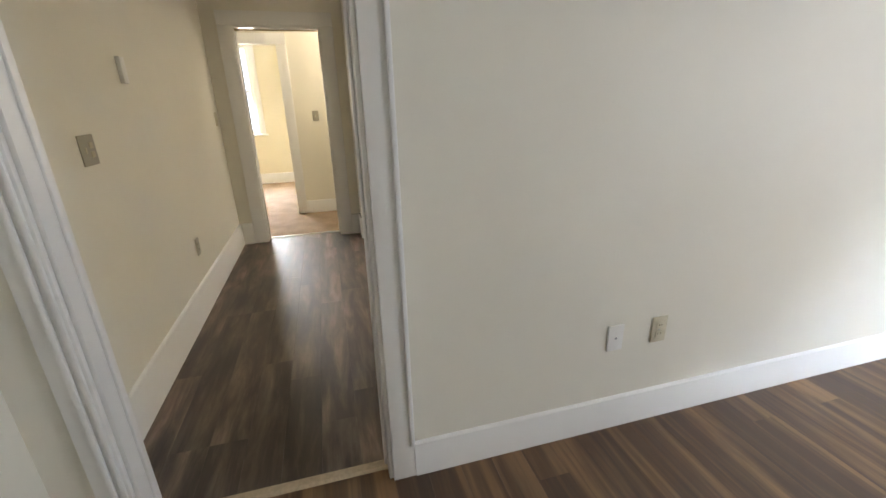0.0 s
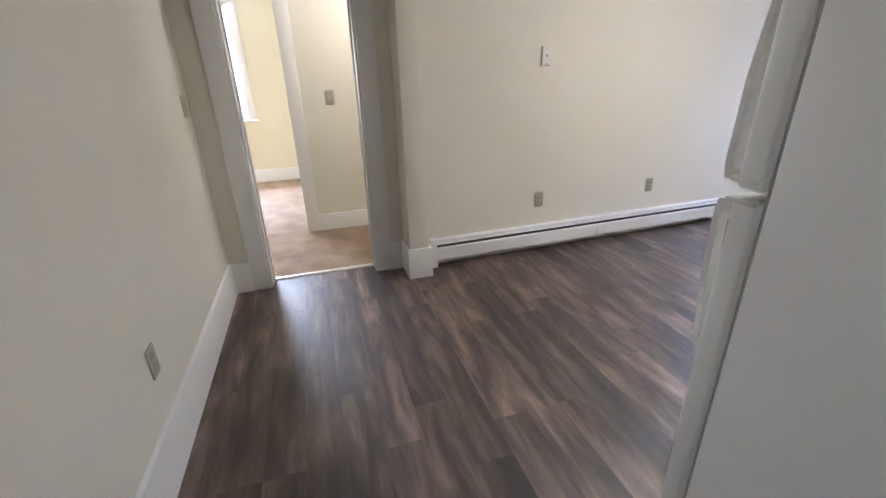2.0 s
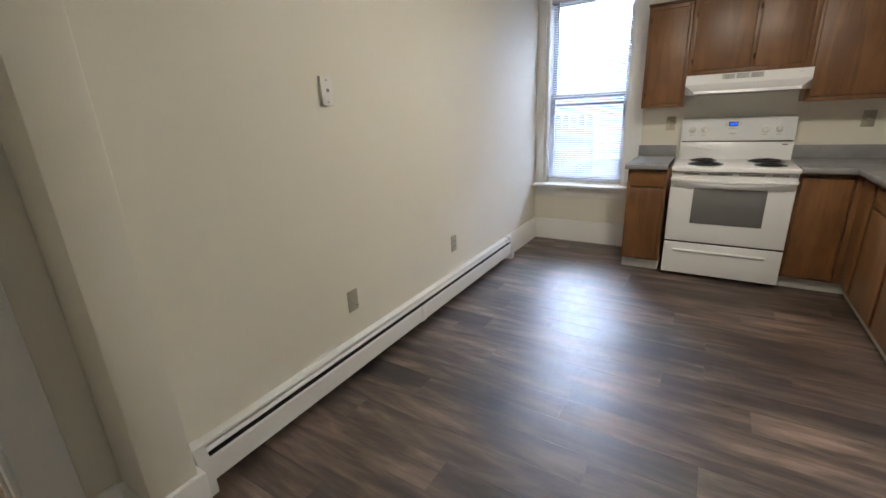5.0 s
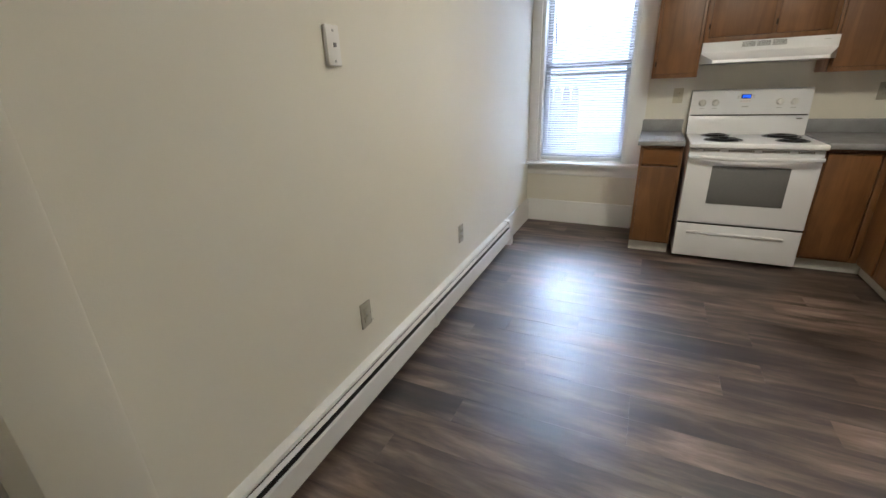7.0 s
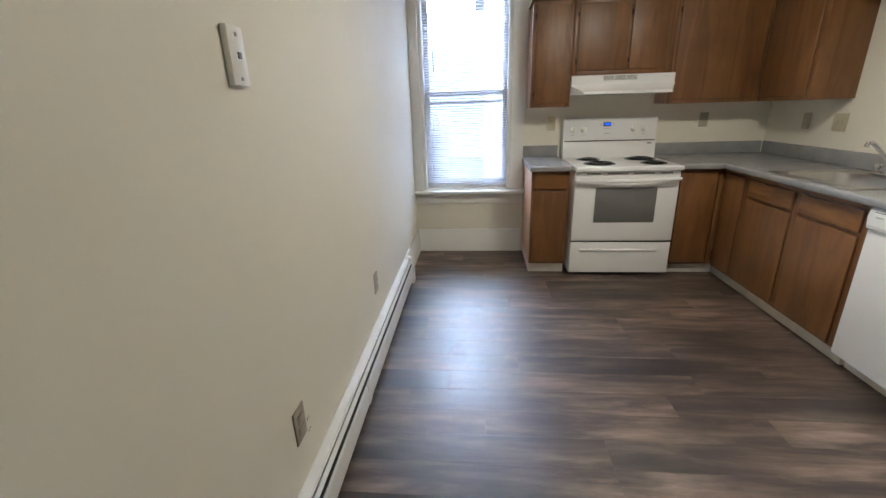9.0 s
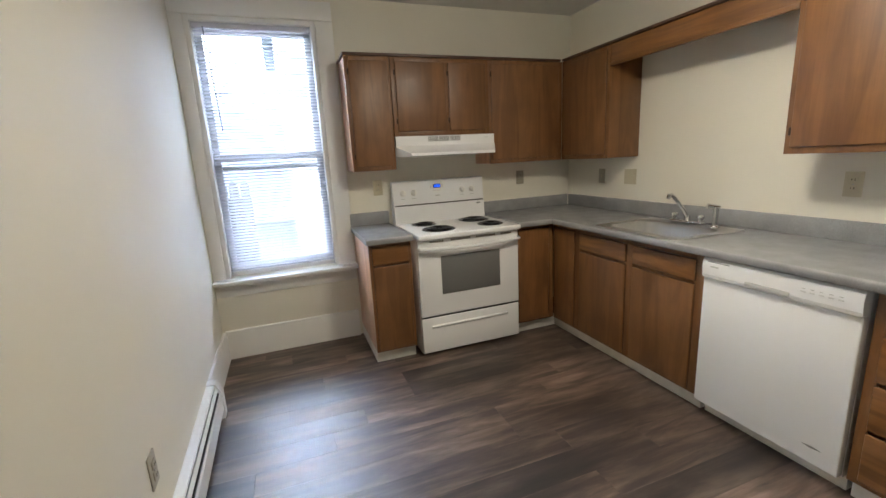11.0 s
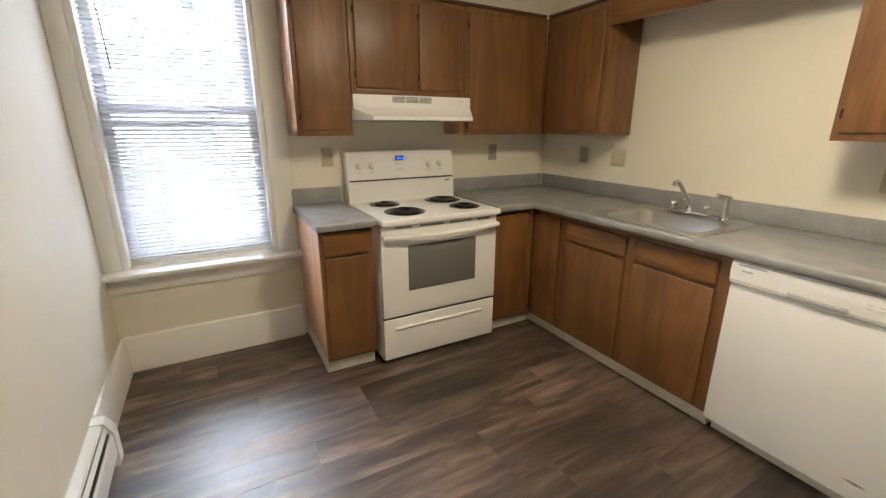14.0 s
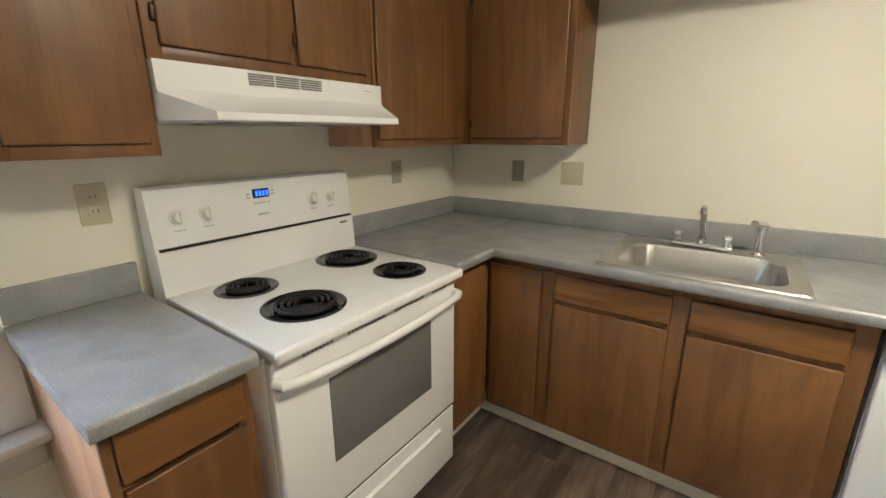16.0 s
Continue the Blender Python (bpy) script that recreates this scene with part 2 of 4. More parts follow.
CARPET, nt, p = nodes_of("beige_carpet")
v = mapped(nt, (1, 1, 1), own=False)
n1 = node(nt, "ShaderNodeTexNoise", Scale=420.0, Detail=3.0)
n2 = node(nt, "ShaderNodeTexNoise", Scale=5.0, Detail=4.0)
for n in (n1, n2):
    nt.links.new(v, n.inputs["Vector"])
r1 = ramp(nt, n1.outputs["Fac"], (0.3, (0.27, 0.19, 0.125)), (0.7, (0.46, 0.345, 0.245)))
r2 = ramp(nt, n2.outputs["Fac"], (0.35, (0.80, 0.80, 0.80)), (0.65, (1.1, 1.1, 1.1)))
nt.links.new(mix_rgb(nt, 1.0, r1.outputs[0], r2.outputs[0], "MULTIPLY"), p.inputs["Base Color"])
p.inputs["Roughness"].default_value = 0.95
bump(nt, p, n1.outputs["Fac"], 0.8, 0.006)


# ---- building helpers ----
def box(bm, a, b, bevel=0.0, segments=2, m=None):
    """A box from corner a to corner b, its edges rounded by bevel."""
    lo = [min(p, q) for p, q in zip(a, b)]
    hi = [max(p, q) for p, q in zip(a, b)]
    mid = Matrix.Translation([(p + q) / 2 for p, q in zip(lo, hi)]) @ Matrix.Diagonal([*(q - p for p, q in zip(lo, hi)), 1])
    got = bmesh.ops.create_cube(bm, size=1.0, matrix=mid)["verts"]
    if bevel > 0:
        edges = list({e for w in got for e in w.link_edges})
        out = bmesh.ops.bevel(bm, geom=edges, offset=bevel, segments=segments, affect="EDGES", profile=0.5)
        got = list({w for f in out["faces"] for w in f.verts} | {w for w in got if w.is_valid})
    if m is not None:
        bmesh.ops.transform(bm, matrix=m, verts=[w for w in got if w.is_valid])
    return bm


def boxes(*items):
    bm = bmesh.new()
    for it in items:
        box(bm, *it)
    return bm


def rod(bm, a, b, r0, r1=None, n=16):
    a, b = Vector(a), Vector(b)
    turn = (b - a).to_track_quat("Z", "Y").to_matrix().to_4x4()
    bmesh.ops.create_cone(bm, cap_ends=True, segments=n, radius1=r0, radius2=r0 if r1 is None else r1, depth=(b - a).length,
                          matrix=Matrix.Translation((a + b) / 2) @ turn)
    return bm


def lathe(bm, profile, centre, axis, n=24):
    """Turns a profile of (radius, height) round an axis through centre."""
    turn = Matrix.Translation(centre) @ Vector(axis).to_track_quat("Z", "Y").to_matrix().to_4x4()
    rings = []
    for r, h in profile:
        rings.append([bm.verts.new(turn @ Vector((r * math.cos(2 * math.pi * i / n), r * math.sin(2 * math.pi * i / n), h))) for i in range(n)])
    for p, q in zip(rings, rings[1:]):
        for i in range(n):
            bm.faces.new((p[i], p[(i + 1) % n], q[(i + 1) % n], q[i]))
    for ring, flip in ((rings[0], True), (rings[-1], False)):
        if (ring[0].co - ring[n // 2].co).length > 1e-5:
            bm.faces.new(ring[::-1] if flip else ring)
    return bm


def tube(bm, points, r, n=10, closed=False):
    """A round tube along points."""
    pts = [Vector(q) for q in points]
    rings = []
    for i, q in enumerate(pts):
        a = pts[i - 1] if i or closed else q
        b = pts[(i + 1) % len(pts)] if i + 1 < len(pts) or closed else q
        t = (b - a).normalized()
        side = t.cross(Vector((0, 0, 1)))
        side = side.normalized() if side.length > 0.05 else Vector((1, 0, 0))
        up = side.cross(t).normalized()
        rings.append([bm.verts.new(q + r * (math.cos(2 * math.pi * k / n) * side + math.sin(2 * math.pi * k / n) * up)) for k in range(n)])
    pairs = list(zip(rings, rings[1:])) + ([(rings[-1], rings[0])] if closed else [])
    for p, q in pairs:
        for k in range(n):
            bm.faces.new((p[k], p[(k + 1) % n], q[(k + 1) % n], q[k]))
    if not closed:
        bm.faces.new(rings[0][::-1])
        bm.faces.new(rings[-1])
    return bm


def prism(bm, outline, axis, lo, hi):
    """An outline in the plane across axis (0: y z, 1: x z, 2: x y), drawn out from lo to hi."""
    def place(u, w, d):
        return ((d, u, w), (u, d, w), (u, w, d))[axis]
    a = [bm.verts.new(place(u, w, lo)) for u, w in outline]
    b = [bm.verts.new(place(u, w, hi)) for u, w in outline]
    bm.faces.new(a)
    bm.faces.new(b[::-1])
    for i in range(len(a)):
        j = (i + 1) % len(a)
        bm.faces.new((a[j], a[i], b[i], b[j]))
    bmesh.ops.recalc_face_normals(bm, faces=bm.faces)
    return bm


def mesh_object(name, bm, material, smooth=True):
    bmesh.ops.recalc_face_normals(bm, faces=bm.faces)
    los = Vector([min(w.co[i] for w in bm.verts) for i in range(3)])
    his = Vector([max(w.co[i] for w in bm.verts) for i in range(3)])
    mid = (los + his) / 2
    bmesh.ops.translate(bm, vec=-mid, verts=bm.verts)
    if smooth:
        for f in bm.faces:
            f.smooth = True
        for e in bm.edges:
            if len(e.link_faces) != 2 or e.calc_face_angle(0) > 0.6:
                e.smooth = False
    data = bpy.data.meshes.new(name)
    bm.to_mesh(data)
    bm.free()
    data.materials.append(material)
    ob = new(name, data)
    ob.location = mid
    return ob


ORIGIN = {}


def thing(name, at, label, category, group="", kind=""):
    ob = new(name)
    ob.empty_display_size = 0.1
    ob.location = at
    ORIGIN[ob.name] = Vector(at)
    return tagged(ob, label, category, group, kind)


def solid(name, bm, material, label, category="", group="", kind=""):
    """A thing or piece of the setting that is one mesh, perhaps with parts under it."""
    ob = mesh_object(name, bm, material)
    ORIGIN[ob.name] = ob.location.copy()
    return tagged(ob, label, category, group, kind)


def part(name, bm, material, parent, label=""):
    ob = mesh_object(name, bm, material)
    ORIGIN[ob.name] = ob.location.copy()
    ob.parent = parent
    ob.location = ob.location - ORIGIN[parent.name]
    return tagged(ob, label)


def structure(name, bm, material, label):
    return solid(name, bm, material, label, kind="structure")


# ---- plan ----
W, E, S, N = -0.685, 4.485, 1.58, 4.555     # kitchen faces
LR, SB = 1.32, 1.42                                 # living-room face of the south wall
H = 2.49                                    # ceiling
SLANT = 0.0185                              # the heater wall runs slightly askew


def north(x):
    return 4.515 + (x - 0.7) * SLANT


NB = 4.70                                   # far face of the north wall
DX0, DX1, DZ = -0.445, 0.305, 2.0           # bedroom door
OX0, OX1, OZ = -0.475, 0.335, 2.06            # opening to the living room
WY0, WY1, WZ0, WZ1 = 3.705, 4.502, 0.60, 2.33  # kitchen window
BY = 5.66                                   # inner wall past the door
FY = 8.12                                   # far bedroom wall
LX0, LX1, LY0 = W, 4.6, -3.0                # living room

structure("wall_west", boxes(((W - 0.14, LY0, -0.1), (W, NB, H))), WALL, "cream painted plaster wall")
structure("wall_north", boxes(((W, N, -0.1), (DX0, NB, H)), ((DX0, N, DZ), (DX1, NB, H)), ((DX1, N, -0.1), (0.60, NB, H))), WALL, "cream painted plaster wall with a doorway")
bm = bmesh.new()
prism(bm, [(0.60, north(0.60)), (E, north(E)), (E, NB), (0.60, NB)], 2, -0.1, H)
structure("wall_north_heater", bm, WALL, "cream painted plaster wall behind a baseboard heater")
structure("wall_east", boxes(((E, LR, -0.1), (E + 0.2, WY0, H)), ((E, WY1, -0.1), (E + 0.2, NB, H)), ((E, WY0, -0.1), (E + 0.2, WY1, WZ0)), ((E, WY0, WZ1), (E + 0.2, WY1, H))), WALL, "cream painted plaster wall with a tall window")
structure("wall_south", boxes(((W, LR, -0.1), (OX0, SB, H)), ((OX0, LR, OZ), (OX1, SB, H)), ((OX1, LR, -0.1), (0.79, SB, H)), ((0.79, LR, -0.1), (E, S, H))), WALL, "cream painted plaster wall with an open doorway")
structure("wall_chase", boxes(((0.515, 4.335, 0), (0.655, N, H), 0.006)), WALL, "narrow boxed-in pipe chase painted cream")
structure("ceiling", boxes(((W - 0.14, LR + 0.1, H), (E + 0.2, NB, H + 0.12))), CEIL, "flat off-white plaster ceiling")
# living room shell
structure("wall_living_east", boxes(((LX1, LY0, -0.1), (LX1 + 0.15, -1.55, H)), ((LX1, -0.25, -0.1), (LX1 + 0.15, LR, H)), ((LX1, -1.55, -0.1), (LX1 + 0.15, -0.25, 0.7)), ((LX1, -1.55, 2.3), (LX1 + 0.15, -0.25, H))), WALL, "cream painted plaster wall with a window opening")
structure("wall_living_south", boxes(((LX0, LY0 - 0.15, -0.1), (LX1 + 0.15, LY0, H))), WALL, "cream painted plaster wall")
structure("ceiling_living", boxes(((LX0 - 0.14, LY0 - 0.15, H), (LX1 + 0.15, LR + 0.1, H + 0.12))), CEIL, "flat off-white plaster ceiling")
# rooms past the door
structure("wall_bedroom_inner", boxes(((-0.18, BY, -0.1), (1.6, BY + 0.13, H)), ((-0.95, BY, 1.98), (-0.18, BY + 0.13, H)), ((-1.9, BY, -0.1), (-0.95, BY + 0.13, H))), WALL, "cream painted wall beside an inner doorway")
structure("wall_bedroom_far", boxes(((-2.4, FY, -0.1), (-1.62, FY + 0.15, H)), ((-0.80, FY, -0.1), (0.9, FY + 0.15, H)), ((-1.62, FY, -0.1), (-0.80, FY + 0.15, 0.86)), ((-1.62, FY, 2.25), (-0.80, FY + 0.15, H))), WALL_BED, "warm yellow painted bedroom wall with a window")
structure("wall_bedroom_west", boxes(((-2.55, NB, -0.1), (-2.4, FY + 0.15, H))), WALL_BED, "warm yellow painted bedroom wall")
structure("wall_bedroom_east", boxes(((0.9, BY + 0.13, -0.1), (1.05, FY + 0.15, H))), WALL_BED, "warm yellow painted bedroom wall")
structure("wall_vestibule_east", boxes(((1.6, NB, -0.1), (1.75, BY + 0.13, H))), WALL, "cream painted wall of the small lobby")
structure("wall_vestibule_south", boxes(((-2.55, NB - 0.15, -0.1), (W - 0.14, NB, H))), WALL, "cream painted wall of the small lobby")
structure("wall_vestibule_west", boxes(((-1.9, NB, -0.1), (-1.75, BY, H))), WALL, "cream painted wall of the small lobby")
structure("ceiling_bedroom", boxes(((-2.55, NB, H), (1.75, FY + 0.15, H + 0.12))), CEIL, "flat off-white plaster ceiling")
structure("carpet_floor", boxes(((-2.55, 4.66, -0.1), (1.75, FY + 0.15, 0.004))), CARPET, "beige cut-pile wall-to-wall carpet")
structure("ground", boxes(((-60, -60, -0.5), (80, 70, -0.4))), plain("pale_concrete_ground", (0.42, 0.41, 0.39), 0.9, 0.0, 0.15, 3), "pale concrete yard outside")
kitchen_floor = structure("floor", boxes(((W, 1.39, -0.12), (E, 4.66, -0.003))), SUBFLOOR, "dark grey-brown vinyl plank floor")
living_floor = structure("floor_living", boxes(((LX0, LY0, -0.12), (LX1, 1.39, -0.003))), SUBFLOOR, "honey oak laminate plank floor")


# ---- trim ----
def skirting(name, along, face, lo, hi, out, height=0.215, thick=0.022):
    """A skirting board with an eased top on a wall face, along 'x' or 'y'; out: +1 or -1, the way it stands off the wall."""
    t = thick * out
    outline = [(face, 0.0), (face + t, 0.0), (face + t, height - 0.03), (face + t * 0.8, height - 0.022), (face + t * 0.72, height - 0.006), (face + t * 0.35, height), (face, height)]
    bm = bmesh.new()
    prism(bm, outline, 1 if along == "y" else 0, lo, hi)
    return structure(name, bm, TRIM, "white painted skirting board")


skirting("baseboard_west", "y", W, SB + 0.004, N, 1)
skirting("baseboard_north_1", "x", N, W + 0.022, DX0 - 0.115, -1)
skirting("baseboard_north_2", "x", N, DX1 + 0.115, 0.50, -1)
skirting("baseboard_north_3", "x", north(4.1), 3.74, E - 0.02, -1)
skirting("baseboard_east", "y", E, 3.60, north(E) - 0.02, -1)
structure("baseboard_chase", boxes(((0.497, 4.318, 0), (0.673, 4.40, 0.225), 0.006), ((0.497, 4.39, 0), (0.52, N - 0.022, 0.224), 0.004)), TRIM, "white painted skirting wrapped round a pipe chase")
skirting("baseboard_living", "x", LR, OX1 + 0.0855, LX1, -1, 0.15, 0.02)
skirting("baseboard_inner", "x", BY, -0.07, 1.6, -1, 0.16)
skirting("baseboard_far", "x", FY, -2.4, 0.9, -1, 0.18)


def casing(name, x0, x1, z1, face, out, width, label, left=None, bead=True):
    """Flat door casing round an opening in a wall that faces along y."""
    t = 0.018 * out
    w0 = left if left else width
    fr = thing(name, ((x0 + x1) / 2, face, 0.0), label, "door casing", kind="structure")
    part("side_casing", boxes(((x0 - w0, face, 0), (x0, face + t, z1), 0.003)), TRIM, fr)
    part("side_casing", boxes(((x1, face, 0), (x1 + width, face + t, z1), 0.003)), TRIM, fr)
    part("head_casing", boxes(((x0 - w0, face, z1 + 0.001), (x1 + width, face + t * 1.15, z1 + width), 0.003)), TRIM, fr)
    if bead:
        for a, b, d in ((x1 + width - 0.016, x1 + width, 1.6), (x0 - 0.022, x0 - 0.008, 1.5), (x0 - 0.050, x0 - 0.034, 1.6)):
            part("bead", boxes(((a, face + t * 0.9, 0.151 if a > x1 else 0.0), (b, face + t * d, z1), 0.004)), TRIM, fr)
    return fr


casing("trim_bedroom_door", DX0, DX1, DZ, N, -1, 0.115, "flat white painted door casing", bead=False)
casing("trim_living_opening", OX0, OX1, OZ, LR, -1, 0.085, "white painted opening casing with a raised bead", left=0.092)
casing("trim_inner_doorway", -0.95, -0.18, 1.98, BY, -1, 0.11, "flat white painted doorway casing", bead=False)


def jambs(name, x0, x1, z1, y0, y1, stop, label):
    """Lining boards of an opening with slim stops."""
    fr = thing(name, ((x0 + x1) / 2, (y0 + y1) / 2, 0.0), label, "door frame", kind="structure")
    t = 0.014
    part("side_jamb", boxes(((x0, y0, 0), (x0 + t, y1, z1), 0.002)), TRIM, fr)
    part("side_jamb", boxes(((x1 - t, y0, 0), (x1, y1, z1), 0.002)), TRIM, fr)
    part("head_jamb", boxes(((x0 + t, y0, z1 - t), (x1 - t, y1, z1), 0.002)), TRIM, fr)
    part("stop", boxes(((x0 + t, stop, 0.012), (x0 + t + 0.010, stop + 0.026, z1 - t), 0.003)), TRIM, fr)
    part("stop", boxes(((x1 - t - 0.010, stop, 0.012), (x1 - t, stop + 0.026, z1 - t), 0.003)), TRIM, fr)


jambs("door_frame_bedroom", DX0, DX1, DZ, N - 0.004, NB, 4.62, "white painted door jamb with a slim stop")
jambs("door_frame_living", OX0, OX1, OZ, LR - 0.004, SB + 0.003, 1.375, "white painted jamb lining of the open doorway")
bm = bmesh.new()
prism(bm, [(4.652, 0.0), (4.692, 0.0), (4.686, 0.010), (4.658, 0.010)], 0, DX0 + 0.016, DX1 - 0.016)
structure("threshold_bedroom", bm, plain("pale_metal_strip", (0.75, 0.73, 0.68), 0.3, 0.3), "pale carpet edge strip in a doorway")
bm = bmesh.new()
prism(bm, [(1.365, 0.0), (1.412, 0.0), (1.404, 0.011), (1.373, 0.011)], 0, OX0 + 0.014, OX1 - 0.014)
structure("threshold_living", bm, plain("tan_transition_strip", (0.50, 0.40, 0.27), 0.45, 0.0, 0.1), "tan wooden floor transition strip")
bm = bmesh.new()
rod(bm, (DX0 + 0.016, 4.585, DZ - 0.03), (DX1 - 0.016, 4.585, DZ - 0.03), 0.006)
rod(bm, (DX0 + 0.016, 4.585, DZ - 0.03), (DX0 + 0.05, 4.585, DZ - 0.03), 0.011)
solid("curtain_rod", bm, BRASS, "thin metal tension rod across a doorway", "rod")


# ---- windows ----
def sash_window(name, at, y0, y1, z0, z1, x, meet, label):
    """A double-hung window in a wall that faces west; x: the plane of the glass."""
    win = thing(name, at, label, "window", kind="structure")
    bm = bmesh.new()
    for a, b in (((x - 0.09, y0, z0), (x + 0.10, y0 + 0.03, z1)), ((x - 0.09, y1 - 0.03, z0), (x + 0.10, y1, z1)), ((x - 0.09, y0 + 0.03, z1 - 0.03), (x + 0.10, y1 - 0.03, z1)), ((x - 0.02, y0 + 0.03, z0), (x + 0.10, y1 - 0.03, z0 + 0.03))):
        box(bm, a, b, 0.002)
    part("window_frame", bm, TRIM, win)
    for nm, za, zb, dx in (("lower_sash", z0 + 0.03, meet, 0.0), ("upper_sash", meet - 0.045, z1 - 0.03, 0.04)):
        bm = bmesh.new()
        for a, b in (((x + dx, y0 + 0.03, za), (x + dx + 0.035, y0 + 0.075, zb)), ((x + dx, y1 - 0.075, za), (x + dx + 0.035, y1 - 0.03, zb)), ((x + dx, y0 + 0.075, za), (x + dx + 0.035, y1 - 0.075, za + 0.05)), ((x + dx, y0 + 0.075, zb - 0.045), (x + dx + 0.035, y1 - 0.075, zb))):
            box(bm, a, b, 0.003)
        sash = part(nm, bm, TRIM, win)
        pane = part("pane", boxes(((x + dx + 0.015, y0 + 0.07, za + 0.045), (x + dx + 0.019, y1 - 0.07, zb - 0.04))), GLASS, sash)
        pane.visible_shadow = False
    return win


GX = 4.575
window = sash_window("window_1", (GX, 4.10, WZ0), WY0, WY1, WZ0, WZ1, GX, 1.46, "white double-hung sash window with bright daylight")
bm = bmesh.new()
box(bm, (E - 0.018, WY0 - 0.118, WZ0), (E, WY0 - 0.0, WZ1), 0.004)
box(bm, (E - 0.018, WY1, WZ0), (E, north(E) - 0.002, WZ1), 0.004)
box(bm, (E - 0.02, WY0 - 0.118, WZ1 + 0.001), (E, north(E) - 0.002, WZ1 + 0.12), 0.004)
part("casing", bm, TRIM, window)
bm = bmesh.new()
box(bm, (E - 0.095, WY0 - 0.135, WZ0 - 0.028), (E + 0.07, north(E) - 0.002, WZ0 - 0.001), 0.007)
part("window_sill", bm, TRIM, window)
bm = bmesh.new()
box(bm, (E - 0.016, WY0 - 0.118, WZ0 - 0.13), (E, north(E) - 0.002, WZ0 - 0.028), 0.004)
part("apron", bm, TRIM, window)

part("storm_rail", boxes(((GX + 0.085, WY0 + 0.03, 1.355), (GX + 0.10, WY1 - 0.03, 1.385), 0.002)), GREY_PLASTIC, window, "grey aluminium storm window rail")

# mini blind, slats nearly level
blind = thing("window_blind", (4.53, 4.10, 2.29), "white aluminium mini blind lowered with open slats", "blind")
BX = 4.535
part("headrail", boxes(((BX - 0.016, WY0 + 0.032, 2.265), (BX + 0.016, WY1 - 0.032, 2.299), 0.003)), BLIND, blind)
part("bottom_rail", boxes(((BX - 0.012, WY0 + 0.034, 0.640), (BX + 0.012, WY1 - 0.034, 0.655), 0.004)), BLIND, blind)
bm = bmesh.new()
rod(bm, (BX - 0.022, WY1 - 0.10, 2.27), (BX - 0.024, WY1 - 0.125, 1.62), 0.004, n=8)
part("tilt_wand", bm, plain("grey_clear_wand", (0.25, 0.26, 0.27), 0.2), blind, "grey plastic tilt wand")
for y in (WY0 + 0.12, 4.10, WY1 - 0.12):
    bm = bmesh.new()
    rod(bm, (BX - 0.013, y, 0.65), (BX - 0.013, y, 2.27), 0.0009, n=5)
    rod(bm, (BX + 0.013, y, 0.65), (BX + 0.013, y, 2.27), 0.0009, n=5)
    part("ladder_cord", bm, BLIND, blind)
bm = bmesh.new()
half, tilt = (WY1 - WY0) / 2 - 0.036, radians(33)
arc = [(-0.0125, 0.0), (-0.006, 0.0016), (0.0, 0.0021), (0.006, 0.0016), (0.0125, 0.0)]
top = [bm.verts.new((c * math.cos(tilt) , -half, s + c * math.sin(tilt))) for c, s in arc]
end = [bm.verts.new((c * math.cos(tilt), half, s + c * math.sin(tilt))) for c, s in arc]
for i in range(4):
    bm.faces.new((top[i], top[i + 1], end[i + 1], end[i]))
bmesh.ops.solidify(bm, geom=bm.faces, thickness=0.0004)
slat_mesh = bpy.data.meshes.new("slat")
bm.to_mesh(slat_mesh)
bm.free()
slat_mesh.materials.append(BLIND)
for i in range(75):
    ob = new("slat", slat_mesh)
    ob.parent = blind
    ob.location = Vector((BX, (WY0 + WY1) / 2, 0.672 + i * 0.0213)) - Vector((4.53, 4.10, 2.29))

# bedroom window
bwin = thing("window_2", (-1.21, FY, 0.86), "white bedroom window with bright daylight", "window", kind="structure")
bm = bmesh.new()
for a, b in (((-0.80, FY - 0.018, 0.86), (-0.71, FY, 2.25)), ((-1.71, FY - 0.018, 0.86), (-1.62, FY, 2.25)), ((-1.71, FY - 0.018, 2.25), (-0.71, FY, 2.35))):
    box(bm, a, b, 0.003)
part("casing", bm, TRIM, bwin)
part("window_sill", boxes(((-1.74, FY - 0.07, 0.832), (-0.68, FY + 0.10, 0.858), 0.005)), TRIM, bwin)
bm = bmesh.new()
for a, b in (((-1.62, FY + 0.06, 0.86), (-1.56, FY + 0.10, 2.25)), ((-0.86, FY + 0.06, 0.86), (-0.80, FY + 0.10, 2.25)), ((-1.56, FY + 0.06, 0.86), (-0.86, FY + 0.10, 0.92)), ((-1.56, FY + 0.06, 2.19), (-0.86, FY + 0.10, 2.25)), ((-1.56, FY + 0.06, 1.52), (-0.86, FY + 0.10, 1.57))):
    box(bm, a, b, 0.003)
part("sash", bm, TRIM, bwin)

lwin = thing("window_3", (LX1, -0.9, 0.7), "white living-room window", "window", kind="structure")
bm = bmesh.new()
for a, b in (((LX1 + 0.05, -1.55, 0.7), (LX1 + 0.10, -1.48, 2.3)), ((LX1 + 0.05, -0.32, 0.7), (LX1 + 0.10, -0.25, 2.3)), ((LX1 + 0.05, -1.48, 0.7), (LX1 + 0.10, -0.32, 0.77)), ((LX1 + 0.05, -1.48, 2.23), (LX1 + 0.10, -0.32, 2.3)), ((LX1 + 0.05, -1.48, 1.48), (LX1 + 0.10, -0.32, 1.54))):
    box(bm, a, b, 0.003)
part("sash", bm, TRIM, lwin)

